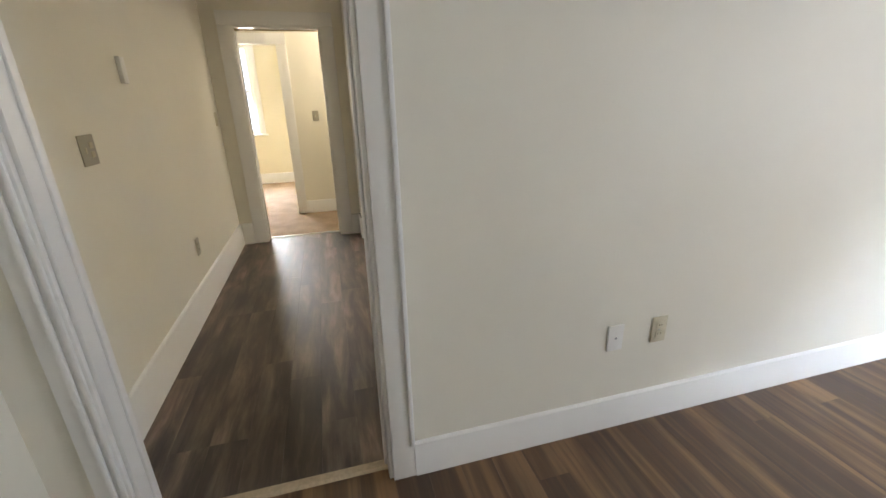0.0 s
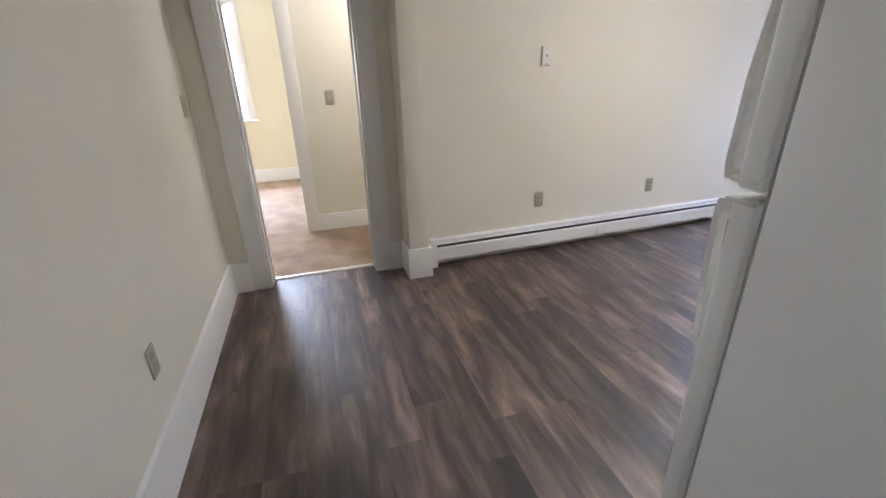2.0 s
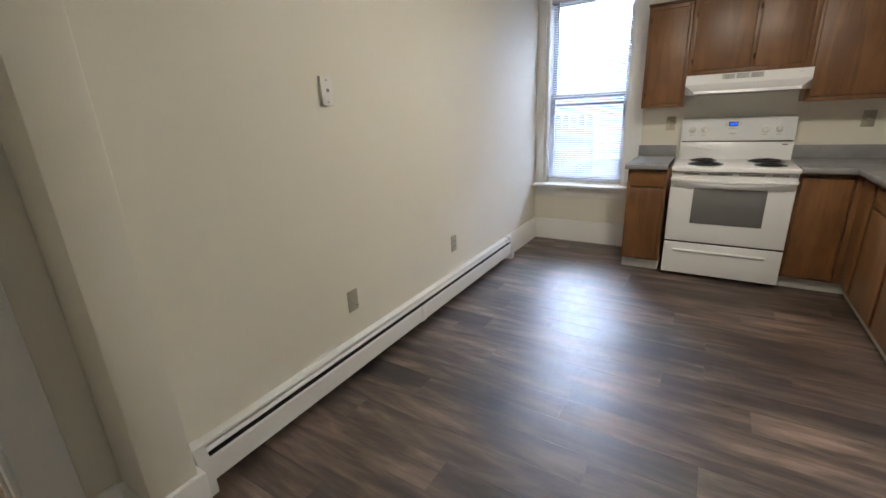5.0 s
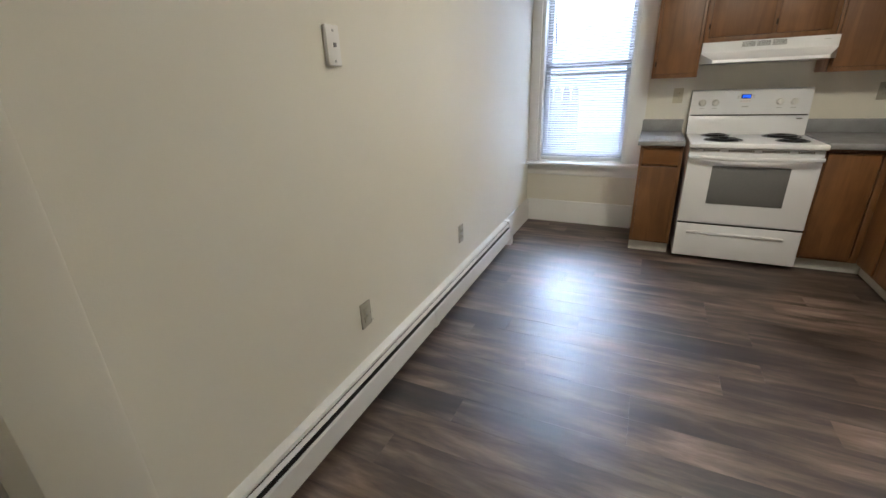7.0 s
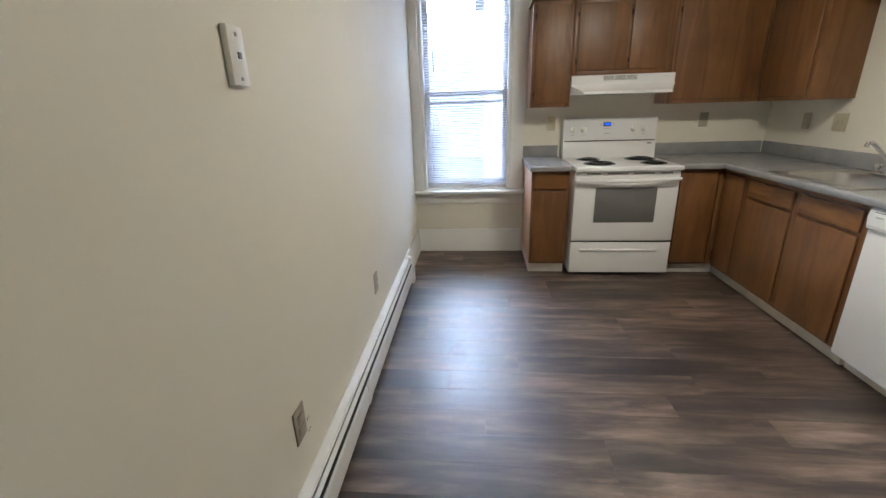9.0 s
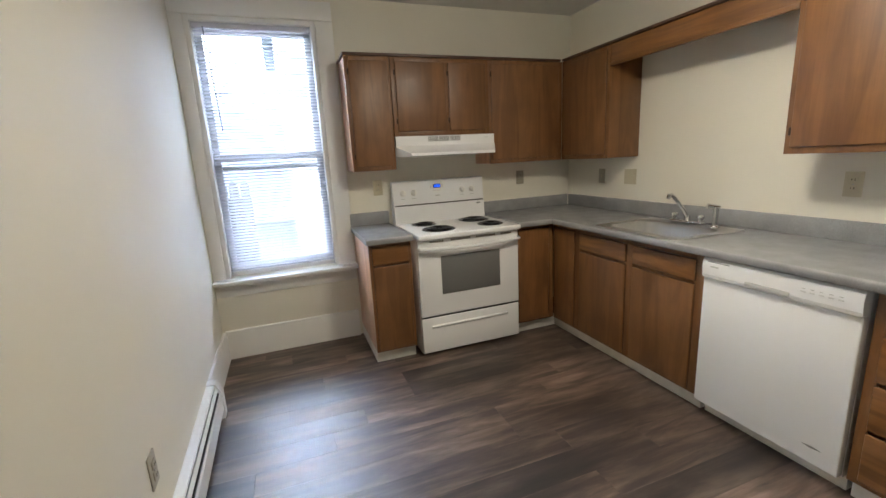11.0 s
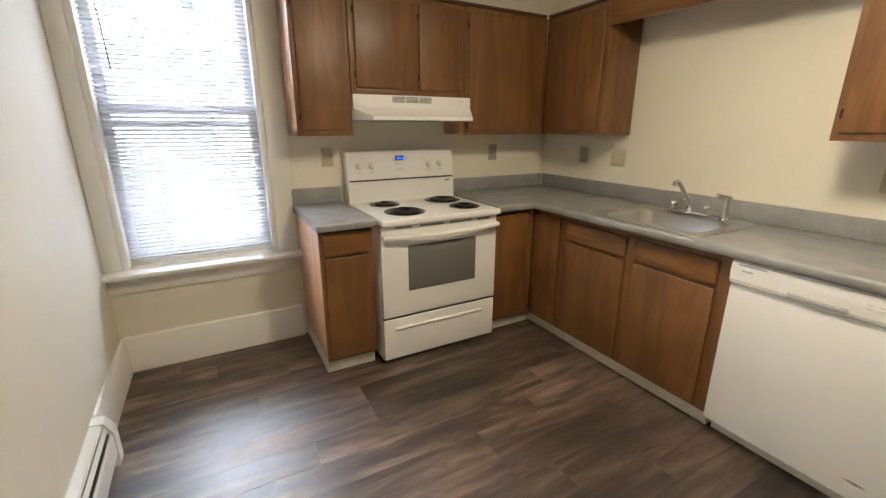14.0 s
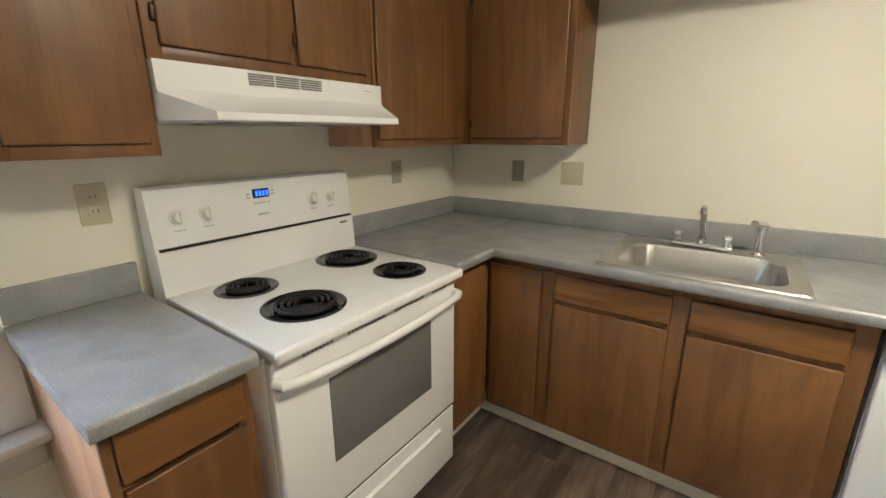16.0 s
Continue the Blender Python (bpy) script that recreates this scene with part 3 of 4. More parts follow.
# ---- baseboard heater ----
HX0, HX1 = 0.70, 3.72
heater = thing("baseboard_heater", (2.2, N, 0.0), "long white enamel hydronic baseboard heater under a wall", "heater")
part("back_plate", boxes(((HX0 + 0.02, N - 0.008, 0.02), (HX1 - 0.02, N - 0.001, 0.212))), HEATER, heater)
bm = bmesh.new()
prism(bm, [(N - 0.062, 0.055), (N - 0.066, 0.058), (N - 0.066, 0.150), (N - 0.060, 0.158), (N - 0.057, 0.157), (N - 0.061, 0.149), (N - 0.061, 0.060)], 0, HX0 + 0.03, HX1 - 0.03)
part("front_panel", bm, HEATER, heater)
bm = bmesh.new()
prism(bm, [(N - 0.008, 0.208), (N - 0.008, 0.212), (N - 0.036, 0.206), (N - 0.040, 0.198), (N - 0.037, 0.196), (N - 0.033, 0.202)], 0, HX0 + 0.03, HX1 - 0.03)
part("top_hood", bm, HEATER, heater)
bm = bmesh.new()
prism(bm, [(N - 0.046, 0.170), (N - 0.054, 0.178), (N - 0.043, 0.192), (N - 0.037, 0.186)], 0, HX0 + 0.04, HX1 - 0.04)
part("damper", bm, HEATER, heater)
part("fin_tube", boxes(((HX0 + 0.04, N - 0.054, 0.05), (HX1 - 0.04, N - 0.012, 0.16))), BLACK, heater, "dark finned heating tube")
for x0, x1 in ((HX0, HX0 + 0.045), (HX1 - 0.06, HX1)):
    bm = bmesh.new()
    prism(bm, [(N - 0.001, 0.0), (N - 0.068, 0.0), (N - 0.071, 0.01), (N - 0.071, 0.155), (N - 0.045, 0.212), (N - 0.001, 0.218)], 0, x0, x1)
    part("end_cap", bm, HEATER, heater)
bm = bmesh.new()
box(bm, (2.15, N - 0.069, 0.054), (2.20, N - 0.0615, 0.16), 0.001)
part("joint_cover", bm, HEATER, heater)


heater.location.y, heater.rotation_euler.z = north(2.2), SLANT


# ---- cabinets ----
def on_face(side, plane, u0, u1, z0, z1, d0, d1, bevel=0.0, segments=2):
    """A box on a cabinet front: side "E" faces west at x = plane, "S" faces north at y = plane; d: out of the plane."""
    if side == "E":
        return ((plane - d1, u0, z0), (plane - d0, u1, z1), bevel, segments)
    return ((u0, plane + d0, z0), (u1, plane + d1, z1), bevel, segments)


def cabinet(name, side, plane, back, u0, u1, z0, z1, fronts, label, group, side_mat=None, stile=0.035, hollow=False):
    """A carcass with a face frame and lipped slab fronts (name, u0, u1, z0, z1)."""
    mid = (u0 + u1) / 2
    at = ((plane + back) / 2, mid, z0) if side == "E" else (mid, (plane + back) / 2, z0)
    cab = thing(name, at, label, "cabinet", group)
    out = -1 if side == "E" else 1
    a = (back, u0 + 0.002, z0 + 0.002) if side == "E" else (u0 + 0.002, back, z0 + 0.002)
    b = (plane - out * 0.02, u1 - 0.002, z1 - 0.002) if side == "E" else (u1 - 0.002, plane - out * 0.02, z1 - 0.002)
    if hollow:
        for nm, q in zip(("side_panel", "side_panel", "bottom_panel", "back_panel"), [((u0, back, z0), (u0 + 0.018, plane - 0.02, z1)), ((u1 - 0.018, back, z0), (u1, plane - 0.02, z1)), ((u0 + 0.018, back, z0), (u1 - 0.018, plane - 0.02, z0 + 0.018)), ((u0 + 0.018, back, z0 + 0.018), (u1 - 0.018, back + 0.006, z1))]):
            part(nm, boxes(q), WOOD_SIDE_LIT, cab)
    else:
        part("body", boxes((a, b, 0.001)), side_mat or WOOD_SIDE_LIT, cab)
    bm = boxes(on_face(side, plane, u0, u0 + stile, z0, z1, -0.02, 0.0, 0.001), on_face(side, plane, u1 - stile, u1, z0, z1, -0.02, 0.0, 0.001),
               on_face(side, plane, u0 + stile, u1 - stile, z0, z0 + 0.035, -0.02, 0.0, 0.001), on_face(side, plane, u0 + stile, u1 - stile, z1 - 0.035, z1, -0.02, 0.0, 0.001))
    edges = sorted({f[1] for f in fronts} | {f[2] for f in fronts})
    for e, g in zip(edges, edges[1:]):
        if 0.015 < g - e < 0.12:
            box(bm, *on_face(side, plane, e - 0.01, g + 0.01, z0 + 0.035, z1 - 0.035, -0.02, -0.0005, 0.001))
    if hollow:
        box(bm, *on_face(side, plane, u0 + stile, u1 - stile, 0.655, 0.725, -0.02, -0.0007))
    part("face_frame", bm, WOOD_Z, cab)
    for nm, p, q, za, zb in fronts:
        bm = bmesh.new()
        box(bm, *on_face(side, plane, p, q, za, zb, 0.0015, 0.012, 0.005, 3))
        mat = (WOOD_X if side == "S" else WOOD_Y) if nm == "drawer_front" else WOOD_Z
        front = part(nm, bm, mat, cab)
        # slightly larger dark sheet behind the front draws its shadow line
        part("shadow_gap", boxes(on_face(side, plane, p - 0.002, q + 0.002, za - 0.002, zb + 0.002, 0.0003, 0.0016)), WOOD_TRIM_SHADE, front, "dark sheet painting the shadow line round a front")
        if nm == "door" and z0 > 1:
            hu = q - 0.001 if nm == "door" else p
            for hz in (za + 0.07, zb - 0.07):
                bm = bmesh.new()
                box(bm, *on_face(side, plane, hu, hu + 0.012, hz - 0.018, hz + 0.018, 0.0017, 0.010, 0.003))
                part("hinge", bm, plain("dark_hinge", (0.05, 0.03, 0.02), 0.4, 0.7) if "dark_hinge" not in bpy.data.materials else bpy.data.materials["dark_hinge"], front, "dark metal hinge")
    return cab


CT, CB = 0.885, 0.847                # counter top and its underside
BF = 2.165                           # base fronts, south run
EF = 3.885                           # base fronts, east run
base_group, wall_group = "base cabinets", "wall cabinets"
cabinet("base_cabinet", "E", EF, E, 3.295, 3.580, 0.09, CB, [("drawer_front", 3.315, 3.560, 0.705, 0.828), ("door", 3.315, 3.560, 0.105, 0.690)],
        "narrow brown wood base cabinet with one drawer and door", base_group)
cabinet("base_cabinet", "E", EF, E, 2.1665, 2.495, 0.09, CB, [("panel", 2.215, 2.480, 0.105, 0.820)], "brown wood corner base cabinet beside the stove", base_group)
cabinet("base_cabinet", "S", BF, S, 2.640, 3.880, 0.09, CB, [("panel", 3.630, 3.862, 0.105, 0.812), ("drawer_front", 3.150, 3.570, 0.700, 0.808), ("door", 3.150, 3.570, 0.105, 0.680),
        ("drawer_front", 2.690, 3.095, 0.700, 0.808), ("door", 2.690, 3.095, 0.105, 0.680)], "brown wood sink base cabinet with two doors", base_group, stile=0.052, hollow=True)
cabinet("base_cabinet", "S", BF, S, 1.585, 2.005, 0.09, CB, [("drawer_front", 1.610, 1.972, 0.700, 0.815), ("drawer_front", 1.610, 1.972, 0.515, 0.685), ("drawer_front", 1.610, 1.972, 0.325, 0.500), ("drawer_front", 1.610, 1.972, 0.110, 0.310)],
        "brown wood base cabinet with a stack of drawers", base_group)
# vinyl-faced toe kicks
for nm, a, b in (("toe_kick", (EF + 0.045, 3.297, 0.0), (E, 3.578, 0.09)), ("toe_kick", (EF + 0.045, 2.12, 0.0), (E, 2.493, 0.09)),
                 ("toe_kick", (2.642, S, 0.0), (EF + 0.045, 2.12, 0.09)), ("toe_kick", (1.587, S, 0.0), (2.003, 2.12, 0.09))):
    solid(nm, boxes((a, b, 0.002)), VINYL, "pale grey vinyl toe kick under a base cabinet", "toe kick", "toe kicks", "structure")

UF, UB, UT = 4.205, 1.302, 2.055     # wall cabinet fronts, underside and top
cabinet("wall_cabinet", "E", UF, E, 3.270, 3.575, UB, UT, [("door", 3.290, 3.550, UB + 0.03, UT - 0.03)], "narrow brown wood wall cabinet beside a window", wall_group)
cabinet("wall_cabinet", "E", UF, E, 2.522, 3.266, 1.530, UT, [("door", 2.870, 3.235, 1.562, UT - 0.03), ("door", 2.550, 2.845, 1.562, UT - 0.03)], "short brown wood wall cabinet over a range hood", wall_group)
cabinet("wall_cabinet", "E", UF, E, 1.8665, 2.518, UB, UT, [("door", 1.905, 2.500, UB + 0.03, UT - 0.03)], "brown wood corner wall cabinet", wall_group)
SF = 1.865
cabinet("wall_cabinet", "S", SF, S, 3.674, UF - 0.0015, UB, UT, [("door", 3.700, 4.170, UB + 0.03, UT - 0.03)], "brown wood wall cabinet at the end of a valance", wall_group, side_mat=WOOD_Z)
cabinet("wall_cabinet", "S", SF, S, 1.620, 2.538, UB, UT, [("door", 2.095, 2.512, UB + 0.03, UT - 0.03), ("door", 1.650, 2.070, UB + 0.03, UT - 0.03)], "brown wood wall cabinet above a dishwasher", wall_group, side_mat=WOOD_Z)
val = thing("valance", (3.13, SF, 1.92), "brown wood valance board spanning above a sink", "valance")
part("board", boxes(((2.540, SF - 0.022, 1.918), (3.672, SF - 0.003, UT), 0.002)), WOOD_X, val)
part("moulding", boxes(((2.540, SF - 0.003, 1.918), (3.672, SF + 0.004, 1.940), 0.003)), WOOD_X, val)
part("top_board", boxes(((2.540, S, UT - 0.02), (3.672, SF - 0.022, UT - 0.001), 0.001)), WOOD_X, val)
crown = thing("cabinet_top_trim", (4.0, 2.7, UT), "dark brown trim strip along cabinet tops", "trim")
part("strip", boxes(((UF - 0.016, 1.890, UT + 0.001), (E, 3.582, UT + 0.018), 0.003)), WOOD_TRIM_SHADE, crown)
part("strip", boxes(((1.615, S, UT + 0.001), (UF - 0.018, SF + 0.014, UT + 0.018), 0.003)), WOOD_TRIM_SHADE, crown)

# ---- worktop, splashbacks ----
SX0, SX1, SY0, SY1 = 2.835, 3.375, 1.755, 2.135     # sink cut-out
def slab(bm, x0, y0, x1, y1):
    box(bm, (x0, y0, CB), (x1, y1, CT))


CF, CX = 2.220, 3.828                # front edges of the worktop
top = thing("worktop", (3.2, 1.9, CB), "grey speckled laminate worktop with rolled front edge", "worktop")
for a in ((1.575, S, SX0, CF - 0.012), (SX1, S, CX + 0.012, CF - 0.012), (SX0, S, SX1, SY0), (SX0, SY1, SX1, CF - 0.012), (CX + 0.012, S, E, 2.500)):
    bm = bmesh.new()
    slab(bm, *a)
    part("slab", bm, COUNTER, top)
def rolled(edge, out):
    """Outline of a rolled front edge; out: the way it faces."""
    arc = [(edge - out * (0.012 - 0.012 * math.sin(radians(k * 15))), CT - 0.012 + 0.012 * math.cos(radians(k * 15))) for k in range(7)]
    return arc + [(edge, CB + 0.006), (edge - out * 0.004, CB), (edge - out * 0.012, CB)]


bm = bmesh.new()
prism(bm, rolled(CF, 1), 0, 1.575, CX + 0.012)
part("front_edge", bm, COUNTER, top)
bm = bmesh.new()
prism(bm, rolled(CX, -1), 1, CF - 0.012, 2.500)
part("front_edge", bm, COUNTER, top)
part("splashback", boxes(((1.575, S, CT), (E - 0.02, S + 0.019, 0.982), 0.005)), COUNTER, top)
part("splashback", boxes(((E - 0.019, S + 0.02, CT), (E, 2.500, 0.982), 0.005)), COUNTER, top)
top2 = thing("worktop", (4.1, 3.44, CB), "short grey laminate worktop between stove and window", "worktop")
part("slab", boxes(((CX + 0.012, 3.293, CB), (E, 3.599, CT))), COUNTER, top2)
bm = bmesh.new()
prism(bm, rolled(CX, -1), 1, 3.293, 3.599)
part("front_edge", bm, COUNTER, top2)
part("splashback", boxes(((E - 0.019, 3.292, CT), (E, 3.600, 0.982), 0.005)), COUNTER, top2)

# ---- sink and taps ----
sink = thing("kitchen_sink", (3.1, 1.93, CT), "single-bowl brushed stainless steel drop-in sink", "sink")


def rounded(x0, y0, x1, y1, r, z, n=6):
    pts = []
    for cx, cy, a0 in ((x1 - r, y1 - r, 0), (x0 + r, y1 - r, 90), (x0 + r, y0 + r, 180), (x1 - r, y0 + r, 270)):
        pts += [(cx + r * math.cos(radians(a0 + 90 * i / n)), cy + r * math.sin(radians(a0 + 90 * i / n)), z) for i in range(n + 1)]
    return pts


bm = bmesh.new()
loops = [rounded(2.79, 1.672, 3.425, 2.182, 0.02, CT + 0.001), rounded(2.793, 1.675, 3.422, 2.179, 0.02, CT + 0.006), rounded(2.81, 1.69, 3.405, 2.165, 0.03, CT + 0.004),
         rounded(2.845, 1.768, 3.368, 2.128, 0.075, CT + 0.003), rounded(2.852, 1.775, 3.361, 2.121, 0.075, CT - 0.006), rounded(2.868, 1.79, 3.345, 2.106, 0.075, CT - 0.125),
         rounded(2.893, 1.815, 3.32, 2.081, 0.06, CT - 0.150), rounded(3.06, 1.92, 3.15, 1.99, 0.03, CT - 0.158)]
rings = [[bm.verts.new(q) for q in lp] for lp in loops]
for p, q in zip(rings, rings[1:]):
    for i in range(len(p)):
        bm.faces.new((p[i], p[(i + 1) % len(p)], q[(i + 1) % len(q)], q[i]))
bm.faces.new(rings[-1])
part("bowl", bm, STEEL, sink)
bm = bmesh.new()
lathe(bm, [(0.043, 0.0), (0.043, 0.004), (0.034, 0.005), (0.028, 0.001), (0.0, 0.001)], (3.105, 1.955, CT - 0.158), (0, 0, 1))
part("drain", bm, CHROME, sink, "chrome basket drain")
for cx, cy in ((2.815, 2.17), (3.40, 2.17)):
    bm = bmesh.new()
    lathe(bm, [(0.008, 0), (0.007, 0.003), (0.0, 0.004)], (cx, cy, CT + 0.005), (0, 0, 1), 10)
    part("rim_clip", bm, STEEL, sink)
tap = thing("kitchen_tap", (3.12, 1.72, CT), "chrome two-handle kitchen tap on the sink rim", "tap")
bm = bmesh.new()
box(bm, (3.01, 1.695, CT + 0.006), (3.235, 1.747, CT + 0.026), 0.009, 3)
part("deck_plate", bm, CHROME, tap)
bm = bmesh.new()
rod(bm, (3.122, 1.721, CT + 0.02), (3.122, 1.721, CT + 0.058), 0.019, 0.015)
arc = [(3.121, 1.722, CT + 0.03), (3.121, 1.735, CT + 0.060), (3.121, 1.765, CT + 0.098), (3.122, 1.805, CT + 0.141), (3.122, 1.842, CT + 0.178), (3.122, 1.866, CT + 0.194), (3.122, 1.884, CT + 0.190), (3.122, 1.890, CT + 0.172)]
tube(bm, arc, 0.0115, 12)
part("spout", bm, CHROME, tap)
for hx in (3.032, 3.212):
    bm = bmesh.new()
    lathe(bm, [(0.017, 0), (0.017, 0.012), (0.012, 0.018), (0.019, 0.023), (0.021, 0.034), (0.017, 0.044), (0.0, 0.046)], (hx, 1.721, CT + 0.02), (0, 0, 1), 16)
    part("handle", bm, CHROME, tap)
spray = thing("side_sprayer", (2.93, 1.735, CT), "chrome side sprayer standing beside the tap", "sprayer")
bm = bmesh.new()
lathe(bm, [(0.024, 0.006), (0.022, 0.014), (0.015, 0.022), (0.013, 0.09), (0.015, 0.118), (0.0, 0.12)], (2.93, 1.735, CT), (0, 0, 1), 18)
part("body", bm, CHROME, spray)
bm = bmesh.new()
rod(bm, (2.920, 1.722, CT + 0.122), (2.957, 1.775, CT + 0.132), 0.013, 0.016)
part("head", bm, CHROME, spray)

# ---- stove ----
Y0, Y1 = 2.498, 3.266
stove = thing("electric_stove", (4.15, (Y0 + Y1) / 2, 0.0), "white freestanding electric coil stove with backguard", "stove")
part("body", boxes(((3.872, Y0 + 0.004, 0.02), (4.470, Y1 - 0.004, 0.838), 0.004)), WHITE, stove)
part("plinth", boxes(((3.93, Y0 + 0.03, 0.0), (4.45, Y1 - 0.03, 0.0195))), BLACK, stove)
bm = bmesh.new()
box(bm, (3.800, Y0, 0.842), (4.380, Y1, 0.877), 0.010, 3)
cook = part("cooktop", bm, WHITE, stove)
bm = bmesh.new()
prism(bm, [(4.375, 0.84), (4.470, 0.84), (4.470, 1.195), (4.462, 1.204), (4.420, 1.204), (4.408, 1.196), (4.392, 1.030), (4.392, 1.018), (4.386, 1.008), (4.378, 0.90)], 1, Y0 + 0.002, Y1 - 0.002)
guard = part("backguard", bm, WHITE, stove)
part("seam", boxes(((4.3815, Y0 + 0.012, 1.014), (4.3925, Y1 - 0.012, 1.0215))), BLACK, guard, "black seam line")
lean = 0.0965                                           # backguard face leans back
def on_guard(y, z):
    return Vector((4.392 + (z - 1.030) * lean, y, z))


for y in (3.185, 3.098, 2.688, 2.603):
    bm = bmesh.new()
    lathe(bm, [(0.025, 0.0), (0.025, 0.004), (0.020, 0.007), (0.019, 0.022), (0.0165, 0.026), (0.0, 0.026)], on_guard(y, 1.110), (-1, 0, lean), 20)
    q = on_guard(y, 1.110)
    box(bm, (q.x - 0.032, y - 0.004, 1.092), (q.x - 0.022, y + 0.004, 1.131), 0.003)
    part("knob", bm, PLASTIC, guard, "white control knob")
    part("knob_scale", boxes((tuple(on_guard(y - 0.016, 1.066) - Vector((0.0012, 0, 0))), tuple(on_guard(y + 0.016, 1.070)))), GREY_PLASTIC, guard, "grey printed knob scale")
q = on_guard(2.903, 1.152)
part("clock", boxes(((q.x - 0.003, 2.872, 1.136), (q.x + 0.004, 2.934, 1.168), 0.002)), plain("clock_lens", (0.01, 0.02, 0.09), 0.15), guard, "dark blue clock display")
clock = boxes(*[((q.x - 0.0046, 2.925 - i * 0.013, 1.143), (q.x - 0.0034, 2.917 - i * 0.013, 1.161)) for i in (0, 1, 2, 3)])
part("digits", clock, BLUE, guard, "glowing blue digits")
for i in range(4):
    part("button", boxes(((on_guard(2, 1.12).x - 0.0016, 2.935 - i * 0.017, 1.116), (on_guard(2, 1.12).x + 0.002, 2.923 - i * 0.017, 1.121), 0.001)), GREY_PLASTIC, guard)
for y, z in ((2.952, 1.152), (2.952, 1.14), (2.856, 1.158), (2.856, 1.145)):
    part("button", boxes(((on_guard(y, z).x - 0.002, y - 0.006, z - 0.003), (on_guard(y, z).x + 0.003, y + 0.006, z + 0.003), 0.001)), GREY_PLASTIC, guard)
part("badge", boxes(((on_guard(2, 1.08).x - 0.002, 2.880, 1.075), (on_guard(2, 1.08).x + 0.003, 2.922, 1.082), 0.001)), GREY_PLASTIC, guard, "small grey badge")
part("badge", boxes(((4.381, 2.535, 0.987), (4.388, 2.570, 0.996), 0.001)), GREY_MARK, guard, "small dark printed mark")


def burner(cx, cy, r):
    bm = bmesh.new()
    lathe(bm, [(r + 0.016, 0.0), (r + 0.016, 0.003), (r + 0.008, 0.005), (r, 0.001), (r * 0.6, -0.010), (0.02, -0.014), (0.0, -0.014)], (cx, cy, 0.8775), (0, 0, 1), 32)
    pan = part("drip_pan", bm, PAN, cook, "scorched dark chrome drip pan")
    turns = 4 if r > 0.085 else 3
    pts = []
    for i in range(turns * 20 + 1):
        a = 2 * math.pi * i / 20
        rr = 0.024 + (r - 0.034) * i / (turns * 20)
        pts.append((cx + rr * math.cos(a), cy + rr * math.sin(a), 0.8850))
    bm = bmesh.new()
    tube(bm, pts, 0.0055, 7)
    part("coil", bm, COIL, pan, "black spiral heating coil")
    bm = bmesh.new()
    for k in range(3):
        a = radians(90 + 120 * k)
        rod(bm, (cx, cy, 0.8805), (cx + (r + 0.002) * math.cos(a), cy + (r + 0.002) * math.sin(a), 0.8805), 0.002, n=6)
    part("coil_support", bm, COIL, pan)


for cx, cy, r in ((4.255, 3.075, 0.080), (3.985, 3.055, 0.104), (4.245, 2.665, 0.104), (3.975, 2.655, 0.080)):
    burner(cx, cy, r)
# door, vent slots, handle, drawer
bm = bmesh.new()
box(bm, (3.838, Y0 + 0.004, 0.296), (3.871, Y1 - 0.004, 0.836), 0.007, 3)
oven = part("oven_door", bm, WHITE, stove)
part("oven_window", boxes(((3.834, 2.656, 0.446), (3.8375, 3.104, 0.716), 0.001)), OVEN_GLASS, oven, "dark grey reflective oven glass")
for a, n in ((2.560, 7), (2.690, 12), (2.880, 12), (3.080, 8)):
    for k in range(n):
        y = a + k * 0.0125
        part("vent_slot", boxes(((3.8362, y, 0.815), (3.8386, y + 0.0085, 0.829))), VENT, oven, "grey-brown vent slot")
bm = bmesh.new()
pts = [(3.838, Y1 - 0.012, 0.780), (3.812, Y1 - 0.016, 0.781), (3.797, Y1 - 0.05, 0.782)] + [(3.797 - 0.016 * math.sin(math.pi * i / 10), Y1 - 0.05 - i * (Y1 - Y0 - 0.10) / 10, 0.782 - 0.007 * math.sin(math.pi * i / 10)) for i in range(1, 10)] + [(3.797, Y0 + 0.05, 0.782), (3.812, Y0 + 0.016, 0.781), (3.838, Y0 + 0.012, 0.780)]
tube(bm, pts, 0.0145, 12)
part("oven_handle", bm, WHITE, oven, "white bowed bar handle")
part("door_gap", boxes(((3.846, Y0 + 0.006, 0.284), (3.8718, Y1 - 0.006, 0.2955))), BLACK, stove)
bm = bmesh.new()
box(bm, (3.842, Y0 + 0.004, 0.028), (3.871, Y1 - 0.004, 0.284), 0.006, 3)
drawer = part("storage_drawer", bm, WHITE, stove)
bm = bmesh.new()
prism(bm, [(3.843, 0.205), (3.832, 0.214), (3.830, 0.222), (3.836, 0.228), (3.843, 0.229)], 1, 2.60, 3.19)
part("pull_lip", bm, WHITE, drawer)

# ---- range hood ----
hood = thing("range_hood", (4.3, 2.9, 1.39), "almond-white under-cabinet range hood with vent grilles", "range hood")
HY0, HY1 = 2.496, 3.266
bm = bmesh.new()
levels = [(1.528, 4.187, HY0, HY1), (1.462, 4.184, HY0, HY1), (1.452, 4.176, HY0, HY1), (1.406, 4.044, HY0 + 0.066, HY1 - 0.066), (1.389, 4.041, HY0 + 0.066, HY1 - 0.066), (1.386, 4.044, HY0 + 0.066, HY1 - 0.066)]
rows = []
for z, x, ya, yb in levels:
    rows.append([bm.verts.new(q) for q in ((E - 0.003, HY0, z), (4.184, HY0, z), (x, ya, z), (x, yb, z), (4.184, HY1, z), (E - 0.003, HY1, z))])
